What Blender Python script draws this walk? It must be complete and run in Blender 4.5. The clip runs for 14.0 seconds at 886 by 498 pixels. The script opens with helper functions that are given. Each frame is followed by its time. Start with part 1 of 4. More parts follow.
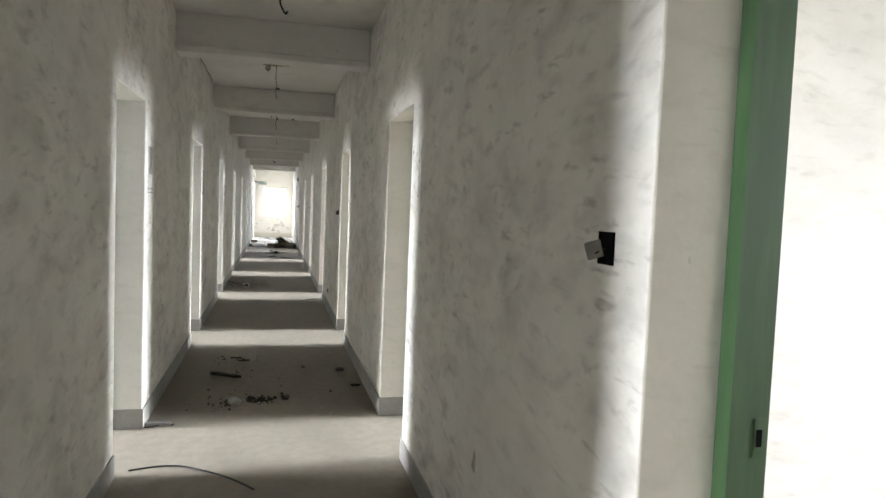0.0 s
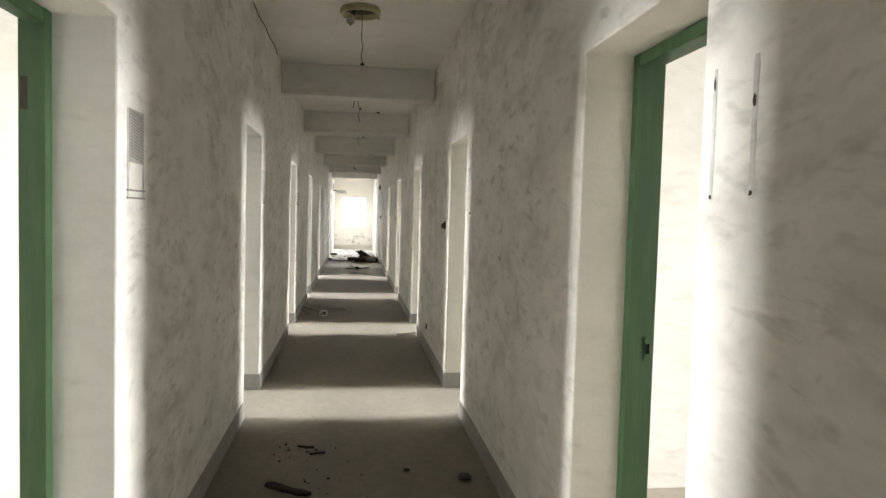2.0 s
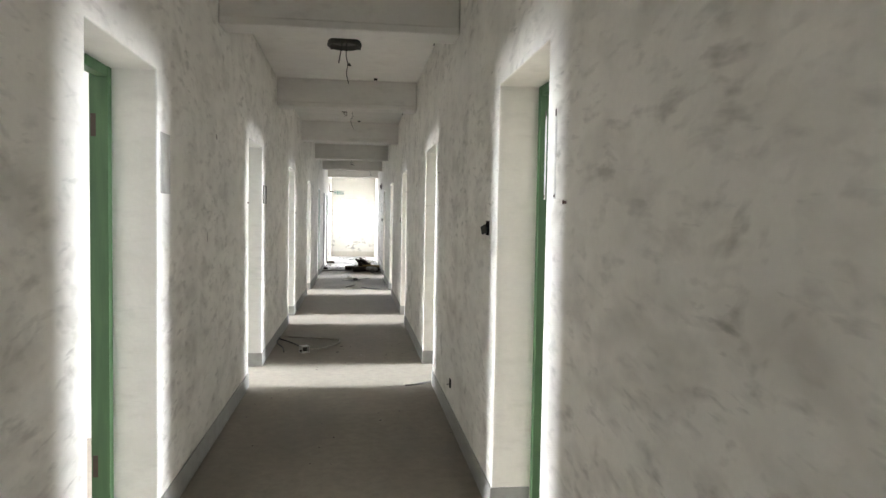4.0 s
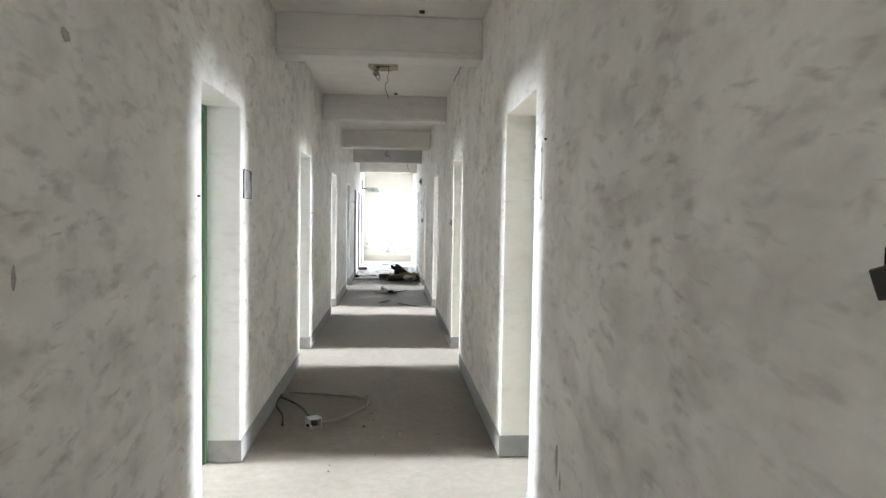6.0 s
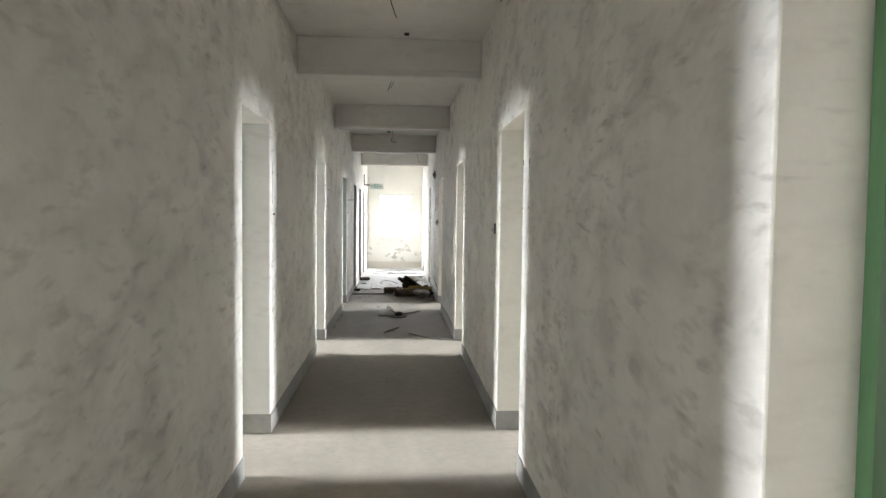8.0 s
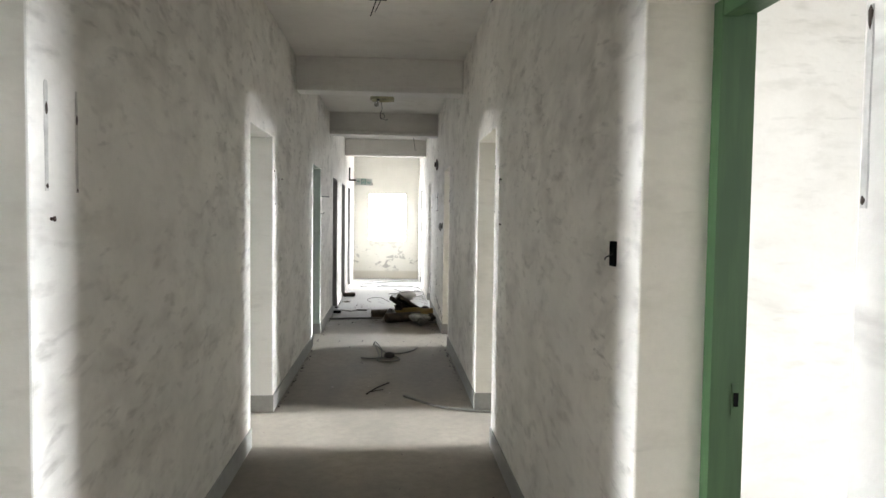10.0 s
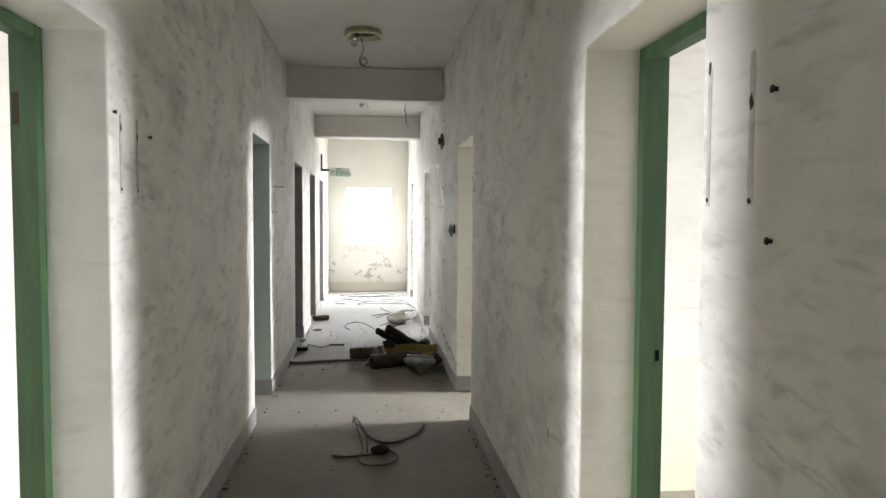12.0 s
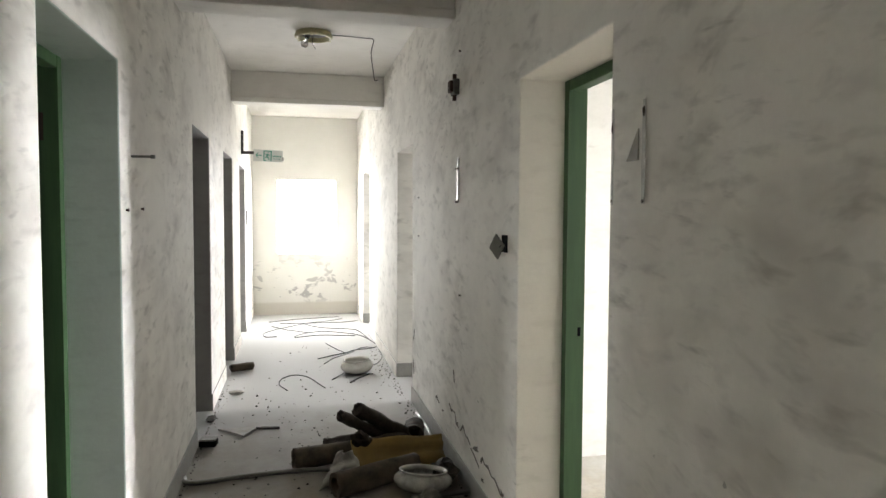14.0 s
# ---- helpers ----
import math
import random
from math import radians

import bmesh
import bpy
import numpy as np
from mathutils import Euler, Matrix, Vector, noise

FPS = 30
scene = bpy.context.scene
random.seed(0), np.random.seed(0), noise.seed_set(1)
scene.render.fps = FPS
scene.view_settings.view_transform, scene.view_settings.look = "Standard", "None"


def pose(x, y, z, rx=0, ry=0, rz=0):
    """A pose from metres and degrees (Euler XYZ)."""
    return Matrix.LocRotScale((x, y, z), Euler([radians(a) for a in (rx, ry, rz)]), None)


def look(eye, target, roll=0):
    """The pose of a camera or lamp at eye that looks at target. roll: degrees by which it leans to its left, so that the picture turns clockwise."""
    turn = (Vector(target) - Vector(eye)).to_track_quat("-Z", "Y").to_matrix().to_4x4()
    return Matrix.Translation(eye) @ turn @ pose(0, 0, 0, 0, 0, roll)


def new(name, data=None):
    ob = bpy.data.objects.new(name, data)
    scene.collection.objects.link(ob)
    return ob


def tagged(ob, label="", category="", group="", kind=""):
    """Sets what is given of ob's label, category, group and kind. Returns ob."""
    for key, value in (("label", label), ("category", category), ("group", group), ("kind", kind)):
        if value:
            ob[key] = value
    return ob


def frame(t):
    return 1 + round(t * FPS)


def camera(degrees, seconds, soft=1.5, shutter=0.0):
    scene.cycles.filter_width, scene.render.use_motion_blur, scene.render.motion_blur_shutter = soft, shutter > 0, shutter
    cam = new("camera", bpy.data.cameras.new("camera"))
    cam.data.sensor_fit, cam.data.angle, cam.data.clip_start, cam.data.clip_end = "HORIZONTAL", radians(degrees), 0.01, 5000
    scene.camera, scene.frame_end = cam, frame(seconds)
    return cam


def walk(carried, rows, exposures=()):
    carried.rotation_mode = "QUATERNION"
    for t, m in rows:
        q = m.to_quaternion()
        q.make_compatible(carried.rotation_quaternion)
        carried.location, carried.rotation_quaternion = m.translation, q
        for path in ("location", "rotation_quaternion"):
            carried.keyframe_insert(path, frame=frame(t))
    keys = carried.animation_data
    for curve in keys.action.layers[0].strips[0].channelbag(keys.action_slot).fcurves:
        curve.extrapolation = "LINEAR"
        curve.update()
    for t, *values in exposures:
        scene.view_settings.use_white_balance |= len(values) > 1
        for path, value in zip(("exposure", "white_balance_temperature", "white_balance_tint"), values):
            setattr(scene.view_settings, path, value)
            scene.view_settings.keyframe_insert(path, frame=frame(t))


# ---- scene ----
cam = camera(66.6, 14.0)
PATH = [
    (0, (0.036, -1.072, 1.501), (0.525, 0.863, 1.382), 2.3),
    (0.5, (0.018, -0.526, 1.525), (0.361, 1.441, 1.411), 2.1),
    (1, (-0.019, 0.041, 1.503), (0.258, 2.018, 1.393), 2.0),
    (1.5, (-0.008, 0.658, 1.51), (0.248, 2.639, 1.404), 1.7),
    (2, (-0.012, 1.277, 1.503), (0.255, 3.256, 1.401), 1.6),
    (2.5, (0.017, 1.97, 1.498), (0.292, 3.948, 1.397), 1.5),
    (3, (0.047, 2.583, 1.484), (0.324, 4.562, 1.387), 1.4),
    (3.2, (0.066, 2.808, 1.457), (0.344, 4.787, 1.363), 1.2),
    (5.3, (0.169, 5.503, 1.48), (0.366, 7.491, 1.387), 1.0),
    (5.5, (0.169, 5.739, 1.487), (0.354, 7.728, 1.391), 1.0),
    (6, (0.12, 6.385, 1.479), (0.274, 8.376, 1.383), 0.9),
    (6.5, (0.12, 7.057, 1.486), (0.253, 9.051, 1.389), 0.7),
    (7, (0.083, 7.782, 1.486), (0.208, 9.776, 1.39), 0.6),
    (7.5, (0.122, 8.514, 1.486), (0.25, 10.508, 1.388), 0.7),
    (8, (0.096, 9.218, 1.496), (0.232, 11.211, 1.399), 0.7),
    (8.2, (0.11, 9.509, 1.526), (0.252, 11.502, 1.433), 0.7),
    (10.3, (0.134, 12.525, 1.514), (0.291, 14.517, 1.418), 0.7),
    (10.5, (0.118, 12.818, 1.515), (0.273, 14.809, 1.413), 0.5),
    (11, (0.085, 13.571, 1.513), (0.239, 15.563, 1.414), 0.6),
    (11.5, (0.061, 14.309, 1.503), (0.231, 16.299, 1.403), 0.4),
    (12, (0.072, 15.028, 1.517), (0.285, 17.014, 1.418), 0.3),
    (12.5, (0.084, 15.806, 1.515), (0.357, 17.784, 1.415), 0.5),
    (13, (-0.002, 16.555, 1.541), (0.339, 18.523, 1.44), 0.4),
    (13.5, (-0.038, 17.3, 1.513), (0.353, 19.259, 1.414), 0.4),
    (14, (-0.112, 18.021, 1.527), (0.312, 19.974, 1.427), 0.3),
]
BALANCE = [
    (0, 1.42, 6630, 9), (0.5, 1.78, 6630, 9), (1, 2.02, 6630, 9), (1.5, 1.87, 6600, 9),
    (2, 1.45, 7130, 9), (2.5, 1.43, 6580, 9), (3, 1.56, 6580, 9), (3.8, 1.88, 6580, 9), (4.65, 1.44, 6630, 9), (5.5, 1.54, 6530, 9),
    (6, 1.94, 6280, 9), (6.5, 1.71, 6430, 9), (7, 1.49, 6430, 9), (7.5, 1.33, 6930, 9),
    (8, 1.53, 6630, 9), (8.5, 1.72, 6580, 9), (9.4, 1.42, 6630, 9), (10.5, 1.54, 6580, 9), (11, 1.73, 6430, 9), (11.5, 1.73, 6605, 9),
    (12, 1.37, 6780, 9), (12.5, 1.3, 6630, 9), (13, 1.53, 6610, 9), (13.5, 1.55, 6880, 9),
    (14, 1.4, 6880, 9),
]  # seconds, stops, kelvin, tint
walk(cam, [(t, look(eye, target, roll)) for t, eye, target, roll in PATH], exposures=BALANCE)

# ---- plan (metres) ----
XL, XR = -0.76, 0.807            # corridor faces of the two long walls
XLO, XRO = -1.036, 1.1          # their room faces
Y0, Y1 = -4.2, 28.54             # back wall and end wall of the corridor
CEIL, BEAM, DOOR = 3.0, 2.68, 2.1
DOOR_W = {-1: 0.815, 1: 0.85}        # west and east doorways
FAR_L = [0.17, 3.557, 7.0, 10.423, 13.84, 17.297, 20.772]
FAR_R = [0.197, 3.652, 7.025, 10.46, 13.874, 17.322, 20.75]
BEAMS = [-2.07, 1.36, 4.78, 8.335, 11.59, 15.024, 18.517, 21.928, 25.275]
BEAM_W = 0.24
ROOM_L, ROOM_R = -6.3, 6.35       # inner faces of the outer walls
WIN_Z = (1.1, 2.85)

# ---- world, daylight ----
world = bpy.data.worlds.new("sky")
scene.world = world
world.use_nodes = True
wn = world.node_tree.nodes
sky = wn.new("ShaderNodeTexSky")
sky.sky_type = 'NISHITA'
sky.sun_disc = False
sky.sun_elevation, sky.sun_rotation = radians(50), radians(200)
world.node_tree.links.new(sky.outputs[0], wn["Background"].inputs[0])
wn["Background"].inputs[1].default_value = 0.15
sun_data = bpy.data.lights.new("sun", 'SUN')
sun_data.energy, sun_data.angle, sun_data.color = 0.8, radians(15), (1.0, 0.96, 0.9)
sun = new("sun", sun_data)
sun.matrix_world = look((0, -10, 20), (3, 8, 0))


def window_light(x, y, z, toward, w, h, power, color=(0.875, 0.92, 1.0), spread=80):
    """Daylight that enters by a window opening."""
    d = bpy.data.lights.new("window_daylight", 'AREA')
    d.shape, d.size, d.size_y, d.energy, d.color, d.spread = 'RECTANGLE', w, h, power, color, radians(spread)
    ob = new("window_daylight", d)
    ob.matrix_world = look((x, y, z), toward)
    return ob


# ---- materials ----
def material(name, rough=0.8, metal=0.0):
    m = bpy.data.materials.new(name)
    m.use_nodes = True
    b = m.node_tree.nodes["Principled BSDF"]
    b.inputs["Roughness"].default_value = rough
    b.inputs["Metallic"].default_value = metal
    return m, m.node_tree.nodes, m.node_tree.links, b


def coords(n, l, scale=(1, 1, 1), rot=(0, 0, 0)):
    tc, mp = n.new("ShaderNodeTexCoord"), n.new("ShaderNodeMapping")
    mp.inputs["Scale"].default_value = scale
    mp.inputs["Rotation"].default_value = [radians(a) for a in rot]
    l.new(tc.outputs["Object"], mp.inputs["Vector"])
    return mp.outputs[0]


def noise_tex(n, l, vec, scale, detail=6, rough=0.6, distort=0.0):
    t = n.new("ShaderNodeTexNoise")
    t.inputs["Scale"].default_value, t.inputs["Detail"].default_value = scale, detail
    t.inputs["Roughness"].default_value, t.inputs["Distortion"].default_value = rough, distort
    l.new(vec, t.inputs["Vector"])
    return t.outputs["Fac"]


def ramp(n, l, fac, stops):
    r = n.new("ShaderNodeValToRGB")
    e = r.color_ramp.elements
    while len(e) < len(stops):
        e.new(0.5)
    for k, (p, c) in enumerate(stops):
        e[k].position = p
        e[k].color = (c, c, c, 1) if isinstance(c, (int, float)) else (*c, 1)
    l.new(fac, r.inputs[0])
    return r.outputs[0]


def mix(n, l, fac, a, b, mode='MIX'):
    m = n.new("ShaderNodeMix")
    m.data_type, m.blend_type = 'RGBA', mode
    for sock, v in ((m.inputs[0], fac), (m.inputs[6], a), (m.inputs[7], b)):
        if isinstance(v, (int, float)):
            sock.default_value = v
        elif isinstance(v, tuple):
            sock.default_value = (*v, 1)
        else:
            l.new(v, sock)
    return m.outputs[2]


def bump(n, l, b, height, strength, dist=0.01):
    k = n.new("ShaderNodeBump")
    k.inputs["Strength"].default_value, k.inputs["Distance"].default_value = strength, dist
    l.new(height, k.inputs["Height"])
    l.new(k.outputs[0], b.inputs["Normal"])


def strokes(n, l, vec, length, width, slant):
    """Noise drawn out along a slanting line on an upright wall that runs along y."""
    mp = n.new("ShaderNodeMapping")
    mp.vector_type = 'TEXTURE'
    mp.inputs["Scale"].default_value = (length, length, width)
    mp.inputs["Rotation"].default_value = (radians(slant), 0, 0)
    l.new(vec, mp.inputs["Vector"])
    return noise_tex(n, l, mp.outputs[0], 1.0, 3, 0.5)


def plaster(name, base, dirt, amount, rough=0.85):
    """Old lime-washed plaster: broad grey stains, drawn-out brush scuffs, a few dark marks, trowel relief."""
    m, n, l, b = material(name, rough)
    flat = coords(n, l)
    sway, warp = n.new("ShaderNodeTexNoise"), n.new("ShaderNodeVectorMath")
    sway.inputs["Scale"].default_value, sway.inputs["Detail"].default_value = 1.7, 2
    l.new(flat, sway.inputs["Vector"])
    warp.operation = 'MULTIPLY_ADD'
    warp.inputs[1].default_value = (0.16, 0.16, 0.16)
    l.new(sway.outputs["Color"], warp.inputs[0])
    l.new(flat, warp.inputs[2])
    bent = warp.outputs[0]
    broad = noise_tex(n, l, flat, 0.7, 6, 0.62)
    col = mix(n, l, ramp(n, l, broad, [(0.35, 0.0), (0.68, 0.8)]), base, tuple(c * 0.88 for c in base))
    cloud = noise_tex(n, l, bent, 2.1, 5, 0.6)
    col = mix(n, l, ramp(n, l, cloud, [(0.45, 0.0), (0.75, amount * 0.6)]), col, tuple(c * 0.72 for c in base))
    where = ramp(n, l, noise_tex(n, l, flat, 1.5, 4, 0.55), [(0.38, 0.15), (0.62, 1.0)])
    other = ramp(n, l, noise_tex(n, l, coords(n, l, (1, 1.3, 0.8), (70, 20, 0)), 1.3, 4, 0.55), [(0.42, 0.1), (0.66, 1.0)])
    for vec, length, width, slant, mask, stops, tint in (
            (bent, 0.36, 0.17, 4, where, (0.47, 0.69, 0.58), 1.2), (bent, 0.26, 0.12, -9, other, (0.49, 0.70, 0.58), 1.1),
            (bent, 0.17, 0.055, 3, where, (0.55, 0.72, 0.65), 0.9), (bent, 0.11, 0.05, -13, other, (0.58, 0.74, 0.55), 0.85),
            (flat, 0.15, 0.03, 6, other, (0.62, 0.76, 0.7), 0.7)):
        f = ramp(n, l, strokes(n, l, vec, length, width, slant), [(stops[0], 0.0), (stops[1], amount * stops[2])])
        col = mix(n, l, mix(n, l, 1.0, f, mask, 'MULTIPLY'), col, tuple(c * tint for c in dirt))
    speck = noise_tex(n, l, flat, 17, 2, 0.5)
    col = mix(n, l, ramp(n, l, speck, [(0.79, 0.0), (0.82, amount * 0.7)]), col, tuple(c * 0.5 for c in dirt))
    grain = noise_tex(n, l, flat, 60, 3, 0.6)
    col = mix(n, l, ramp(n, l, grain, [(0.3, 0.0), (0.8, 0.16)]), col, tuple(c * 0.7 for c in base))
    l.new(col, b.inputs["Base Color"])
    bump(n, l, b, noise_tex(n, l, bent, 5.5, 6, 0.55), 0.22, 0.02)
    return m


WALL = plaster("stained_plaster", (0.87, 0.84, 0.78), (0.345, 0.315, 0.275), 0.85)
REVEAL = plaster("cream_reveal_plaster", (0.86, 0.82, 0.74), (0.5, 0.46, 0.38), 0.35)
# Green-tinged and dimmer: bounced green light is put into this colour.
GREEN_BOUNCE_REVEAL = plaster("green_bounce_reveal_plaster", (0.52, 0.59, 0.53), (0.36, 0.41, 0.37), 0.5)
GREY_REVEAL = plaster("grey_reveal_plaster", (0.83, 0.815, 0.775), (0.5, 0.48, 0.43), 0.4)
DARK_REVEAL = plaster("dark_grey_reveal_plaster", (0.36, 0.345, 0.33), (0.2, 0.19, 0.18), 0.5)
ROOM = plaster("room_plaster", (0.62, 0.605, 0.565), (0.38, 0.365, 0.325), 0.6)
CEILING = plaster("ceiling_plaster", (0.86, 0.83, 0.785), (0.5, 0.46, 0.41), 0.3)


def peeling():
    """End wall: whitewash flaked off to grey render in the damp zone over the floor."""
    m, n, l, b = material("peeling_whitewash", 0.8)
    tc, sep = n.new("ShaderNodeTexCoord"), n.new("ShaderNodeSeparateXYZ")
    l.new(tc.outputs["Object"], sep.inputs[0])
    zone = ramp(n, l, sep.outputs["Z"], [(0.0, 0.0), (0.14, 0.0), (0.3, 1.0), (0.6, 0.75), (1.0, 0.0)])
    flake = noise_tex(n, l, coords(n, l, (1.0, 1.0, 1.7)), 4.5, 6, 0.62, 0.4)
    f = mix(n, l, 1.0, ramp(n, l, flake, [(0.585, 0.0), (0.6, 1.0)]), zone, 'MULTIPLY')
    broad = noise_tex(n, l, coords(n, l), 1.2, 6, 0.6)
    col = mix(n, l, ramp(n, l, broad, [(0.35, 0.0), (0.7, 0.7)]), (0.76, 0.745, 0.7), (0.64, 0.62, 0.56))
    col = mix(n, l, f, col, (0.4, 0.39, 0.37))
    low = ramp(n, l, sep.outputs["Z"], [(0.0, 0.6), (0.17, 0.6), (0.2, 0.0)])
    col = mix(n, l, low, col, (0.52, 0.48, 0.4))
    l.new(col, b.inputs["Base Color"])
    bump(n, l, b, f, -0.6, 0.006)
    return m


END = peeling()


def cement(name, base, rough):
    m, n, l, b = material(name, rough)
    broad = noise_tex(n, l, coords(n, l, (1.5, 0.8, 1)), 1.2, 6, 0.6, 0.4)
    col = mix(n, l, ramp(n, l, broad, [(0.3, 0.0), (0.75, 1.0)]), tuple(c * 0.8 for c in base), tuple(c * 1.15 for c in base))
    fine = noise_tex(n, l, coords(n, l), 14, 6, 0.7)
    col = mix(n, l, ramp(n, l, fine, [(0.4, 0.0), (0.75, 0.5)]), col, tuple(c * 0.62 for c in base))
    l.new(col, b.inputs["Base Color"])
    l.new(ramp(n, l, broad, [(0.3, rough - 0.1), (0.7, rough + 0.12)]), b.inputs["Roughness"])
    bump(n, l, b, fine, 0.12, 0.004)
    return m


FLOOR = cement("cement_floor", (0.26, 0.23, 0.19), 0.84)
FLOOR.node_tree.nodes["Principled BSDF"].inputs["Specular IOR Level"].default_value = 0.25


def lime_dust_and_light(m):
    """Far floor paled, ragged edge: some lime dust, mostly the bright light painted in."""
    n, l = m.node_tree.nodes, m.node_tree.links
    b = n["Principled BSDF"]
    under = b.inputs["Base Color"].links[0].from_socket
    tc, sep, add = n.new("ShaderNodeTexCoord"), n.new("ShaderNodeSeparateXYZ"), n.new("ShaderNodeMath")
    l.new(tc.outputs["Object"], sep.inputs[0])
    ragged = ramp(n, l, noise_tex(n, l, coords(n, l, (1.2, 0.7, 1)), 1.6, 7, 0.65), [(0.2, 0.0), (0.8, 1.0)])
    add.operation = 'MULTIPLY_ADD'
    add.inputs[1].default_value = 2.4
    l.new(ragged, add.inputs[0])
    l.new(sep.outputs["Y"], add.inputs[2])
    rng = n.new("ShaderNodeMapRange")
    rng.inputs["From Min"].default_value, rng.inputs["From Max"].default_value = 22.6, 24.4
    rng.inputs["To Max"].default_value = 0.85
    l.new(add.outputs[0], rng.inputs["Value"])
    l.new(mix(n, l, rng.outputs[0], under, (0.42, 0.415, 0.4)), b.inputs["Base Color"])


lime_dust_and_light(FLOOR)
SKIRT = cement("cement_skirting", (0.35, 0.34, 0.315), 0.85)


def paint(name, color, worn, rough=0.6):
    m, n, l, b = material(name, rough)
    grain = noise_tex(n, l, coords(n, l, (6, 6, 0.6)), 5, 6, 0.6)
    col = mix(n, l, ramp(n, l, grain, [(0.4, 0.0), (0.75, 0.8)]), color, worn)
    l.new(col, b.inputs["Base Color"])
    bump(n, l, b, grain, 0.15, 0.004)
    return m


GREEN = paint("green_paint", (0.026, 0.068, 0.021), (0.044, 0.1, 0.033))


# ---- building helpers ----
def mesh_of(name, bm, mat):
    me = bpy.data.meshes.new(name)
    bm.normal_update()
    bm.to_mesh(me)
    bm.free()
    me.materials.append(mat)
    return me


def part(name, bm, mat, parent=None, label=""):
    ob = new(name, mesh_of(name, bm, mat))
    if parent:
        ob.parent = parent
    if label:
        ob["label"] = label
    return ob


def add_box(bm, lo, hi, bevel=0.0):
    lo, hi = Vector(lo), Vector(hi)
    r = bmesh.ops.create_cube(bm, size=1, matrix=Matrix.Translation((lo + hi) / 2) @ Matrix.Diagonal((*(hi - lo), 1)))
    if bevel:
        es = {e for v in r["verts"] for e in v.link_edges}
        bmesh.ops.bevel(bm, geom=list(es), offset=bevel, segments=2, affect='EDGES', profile=0.5)
    return bm


def box(lo, hi, bevel=0.0):
    return add_box(bmesh.new(), lo, hi, bevel)


def pierced(axis, a, b, us, zs, holes):
    """A wall slab between a and b on one axis, along the other, with rectangular holes (u0, u1, z0, z1); closed outer faces only."""
    cu = sorted({*us, *(h[0] for h in holes), *(h[1] for h in holes)})
    cz = sorted({*zs, *(h[2] for h in holes), *(h[3] for h in holes)})
    solid = {}
    for i in range(len(cu) - 1):
        for k in range(len(cz) - 1):
            u, z = (cu[i] + cu[i + 1]) / 2, (cz[k] + cz[k + 1]) / 2
            solid[i, k] = not any(h[0] < u < h[1] and h[2] < z < h[3] for h in holes)
    bm, vs = bmesh.new(), {}

    def v(s, i, k):
        if (s, i, k) not in vs:
            c = (a, b)[s]
            vs[s, i, k] = bm.verts.new((c, cu[i], cz[k]) if axis == 'x' else (cu[i], c, cz[k]))
        return vs[s, i, k]

    for (i, k), full in solid.items():
        if not full:
            continue
        bm.faces.new((v(0, i, k), v(0, i + 1, k), v(0, i + 1, k + 1), v(0, i, k + 1)))
        bm.faces.new((v(1, i, k), v(1, i, k + 1), v(1, i + 1, k + 1), v(1, i + 1, k)))
        for di, dk, p, q in ((-1, 0, (i, k), (i, k + 1)), (1, 0, (i + 1, k), (i + 1, k + 1)), (0, -1, (i, k), (i + 1, k)), (0, 1, (i, k + 1), (i + 1, k + 1))):
            if not solid.get((i + di, k + dk), False):
                bm.faces.new((v(0, *p), v(0, *q), v(1, *q), v(1, *p)))
    bmesh.ops.recalc_face_normals(bm, faces=bm.faces)
    return bm


def soften(ob, width=0.007, seg=2):
    md = ob.modifiers.new("worn_edges", 'BEVEL')
    md.width, md.segments, md.limit_method, md.angle_limit = width, seg, 'ANGLE', radians(40)
    return ob


def structure(name, bm, mat, label, category):
    return tagged(part(name, bm, mat), label, category, kind="structure")


# ---- structure ----
# side openings past the numbered rooms: (near, far)
SIDE_L = [(22.6, 23.452), (24.47, 25.32), (26.2, 27.06)]
SIDE_R = [(23.42, 24.267), (26.7, 27.548)]
holes_l = [(f - DOOR_W[-1], f, 0, DOOR) for f in FAR_L] + [(a, b, 0, DOOR) for a, b in SIDE_L]
holes_r = [(f - DOOR_W[1], f, 0, DOOR) for f in FAR_R] + [(a, b, 0, DOOR) for a, b in SIDE_R]
def clean_reveals(ob, wash):
    """The sides and heads of the doorways keep a cleaner wash, with two exceptions below."""
    ob.data.materials.append(wash)
    ob.data.materials.append(GREEN_BOUNCE_REVEAL)
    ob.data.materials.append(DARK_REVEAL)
    for p in ob.data.polygons:
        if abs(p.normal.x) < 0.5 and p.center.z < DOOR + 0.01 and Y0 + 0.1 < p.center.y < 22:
            # West doorway past 19.5: green bounce light painted into the reveal.
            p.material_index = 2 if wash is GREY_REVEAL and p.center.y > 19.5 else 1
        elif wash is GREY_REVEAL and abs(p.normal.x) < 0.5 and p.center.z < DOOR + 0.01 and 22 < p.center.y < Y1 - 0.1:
            # Far west doorways get the dark grey reveal.
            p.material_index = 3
    return ob


wall_west = soften(structure("wall_west", pierced('x', XLO, XL, (Y0, Y1), (0, CEIL), holes_l), WALL, "stained white plaster corridor wall with open doorways", "wall"))
wall_east = soften(structure("wall_east", pierced('x', XR, XRO, (Y0, Y1), (0, CEIL), holes_r), WALL, "stained white plaster corridor wall with open doorways", "wall"))
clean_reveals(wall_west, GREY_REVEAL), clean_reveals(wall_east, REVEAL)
END_WIN = (-0.4, 0.487, 0.93, 2.06)
structure("wall_north", pierced('y', Y1, Y1 + 0.26, (ROOM_L - 0.26, ROOM_R + 0.26), (0, CEIL), [END_WIN]), END, "whitewashed end wall with peeling paint and a window opening", "wall")
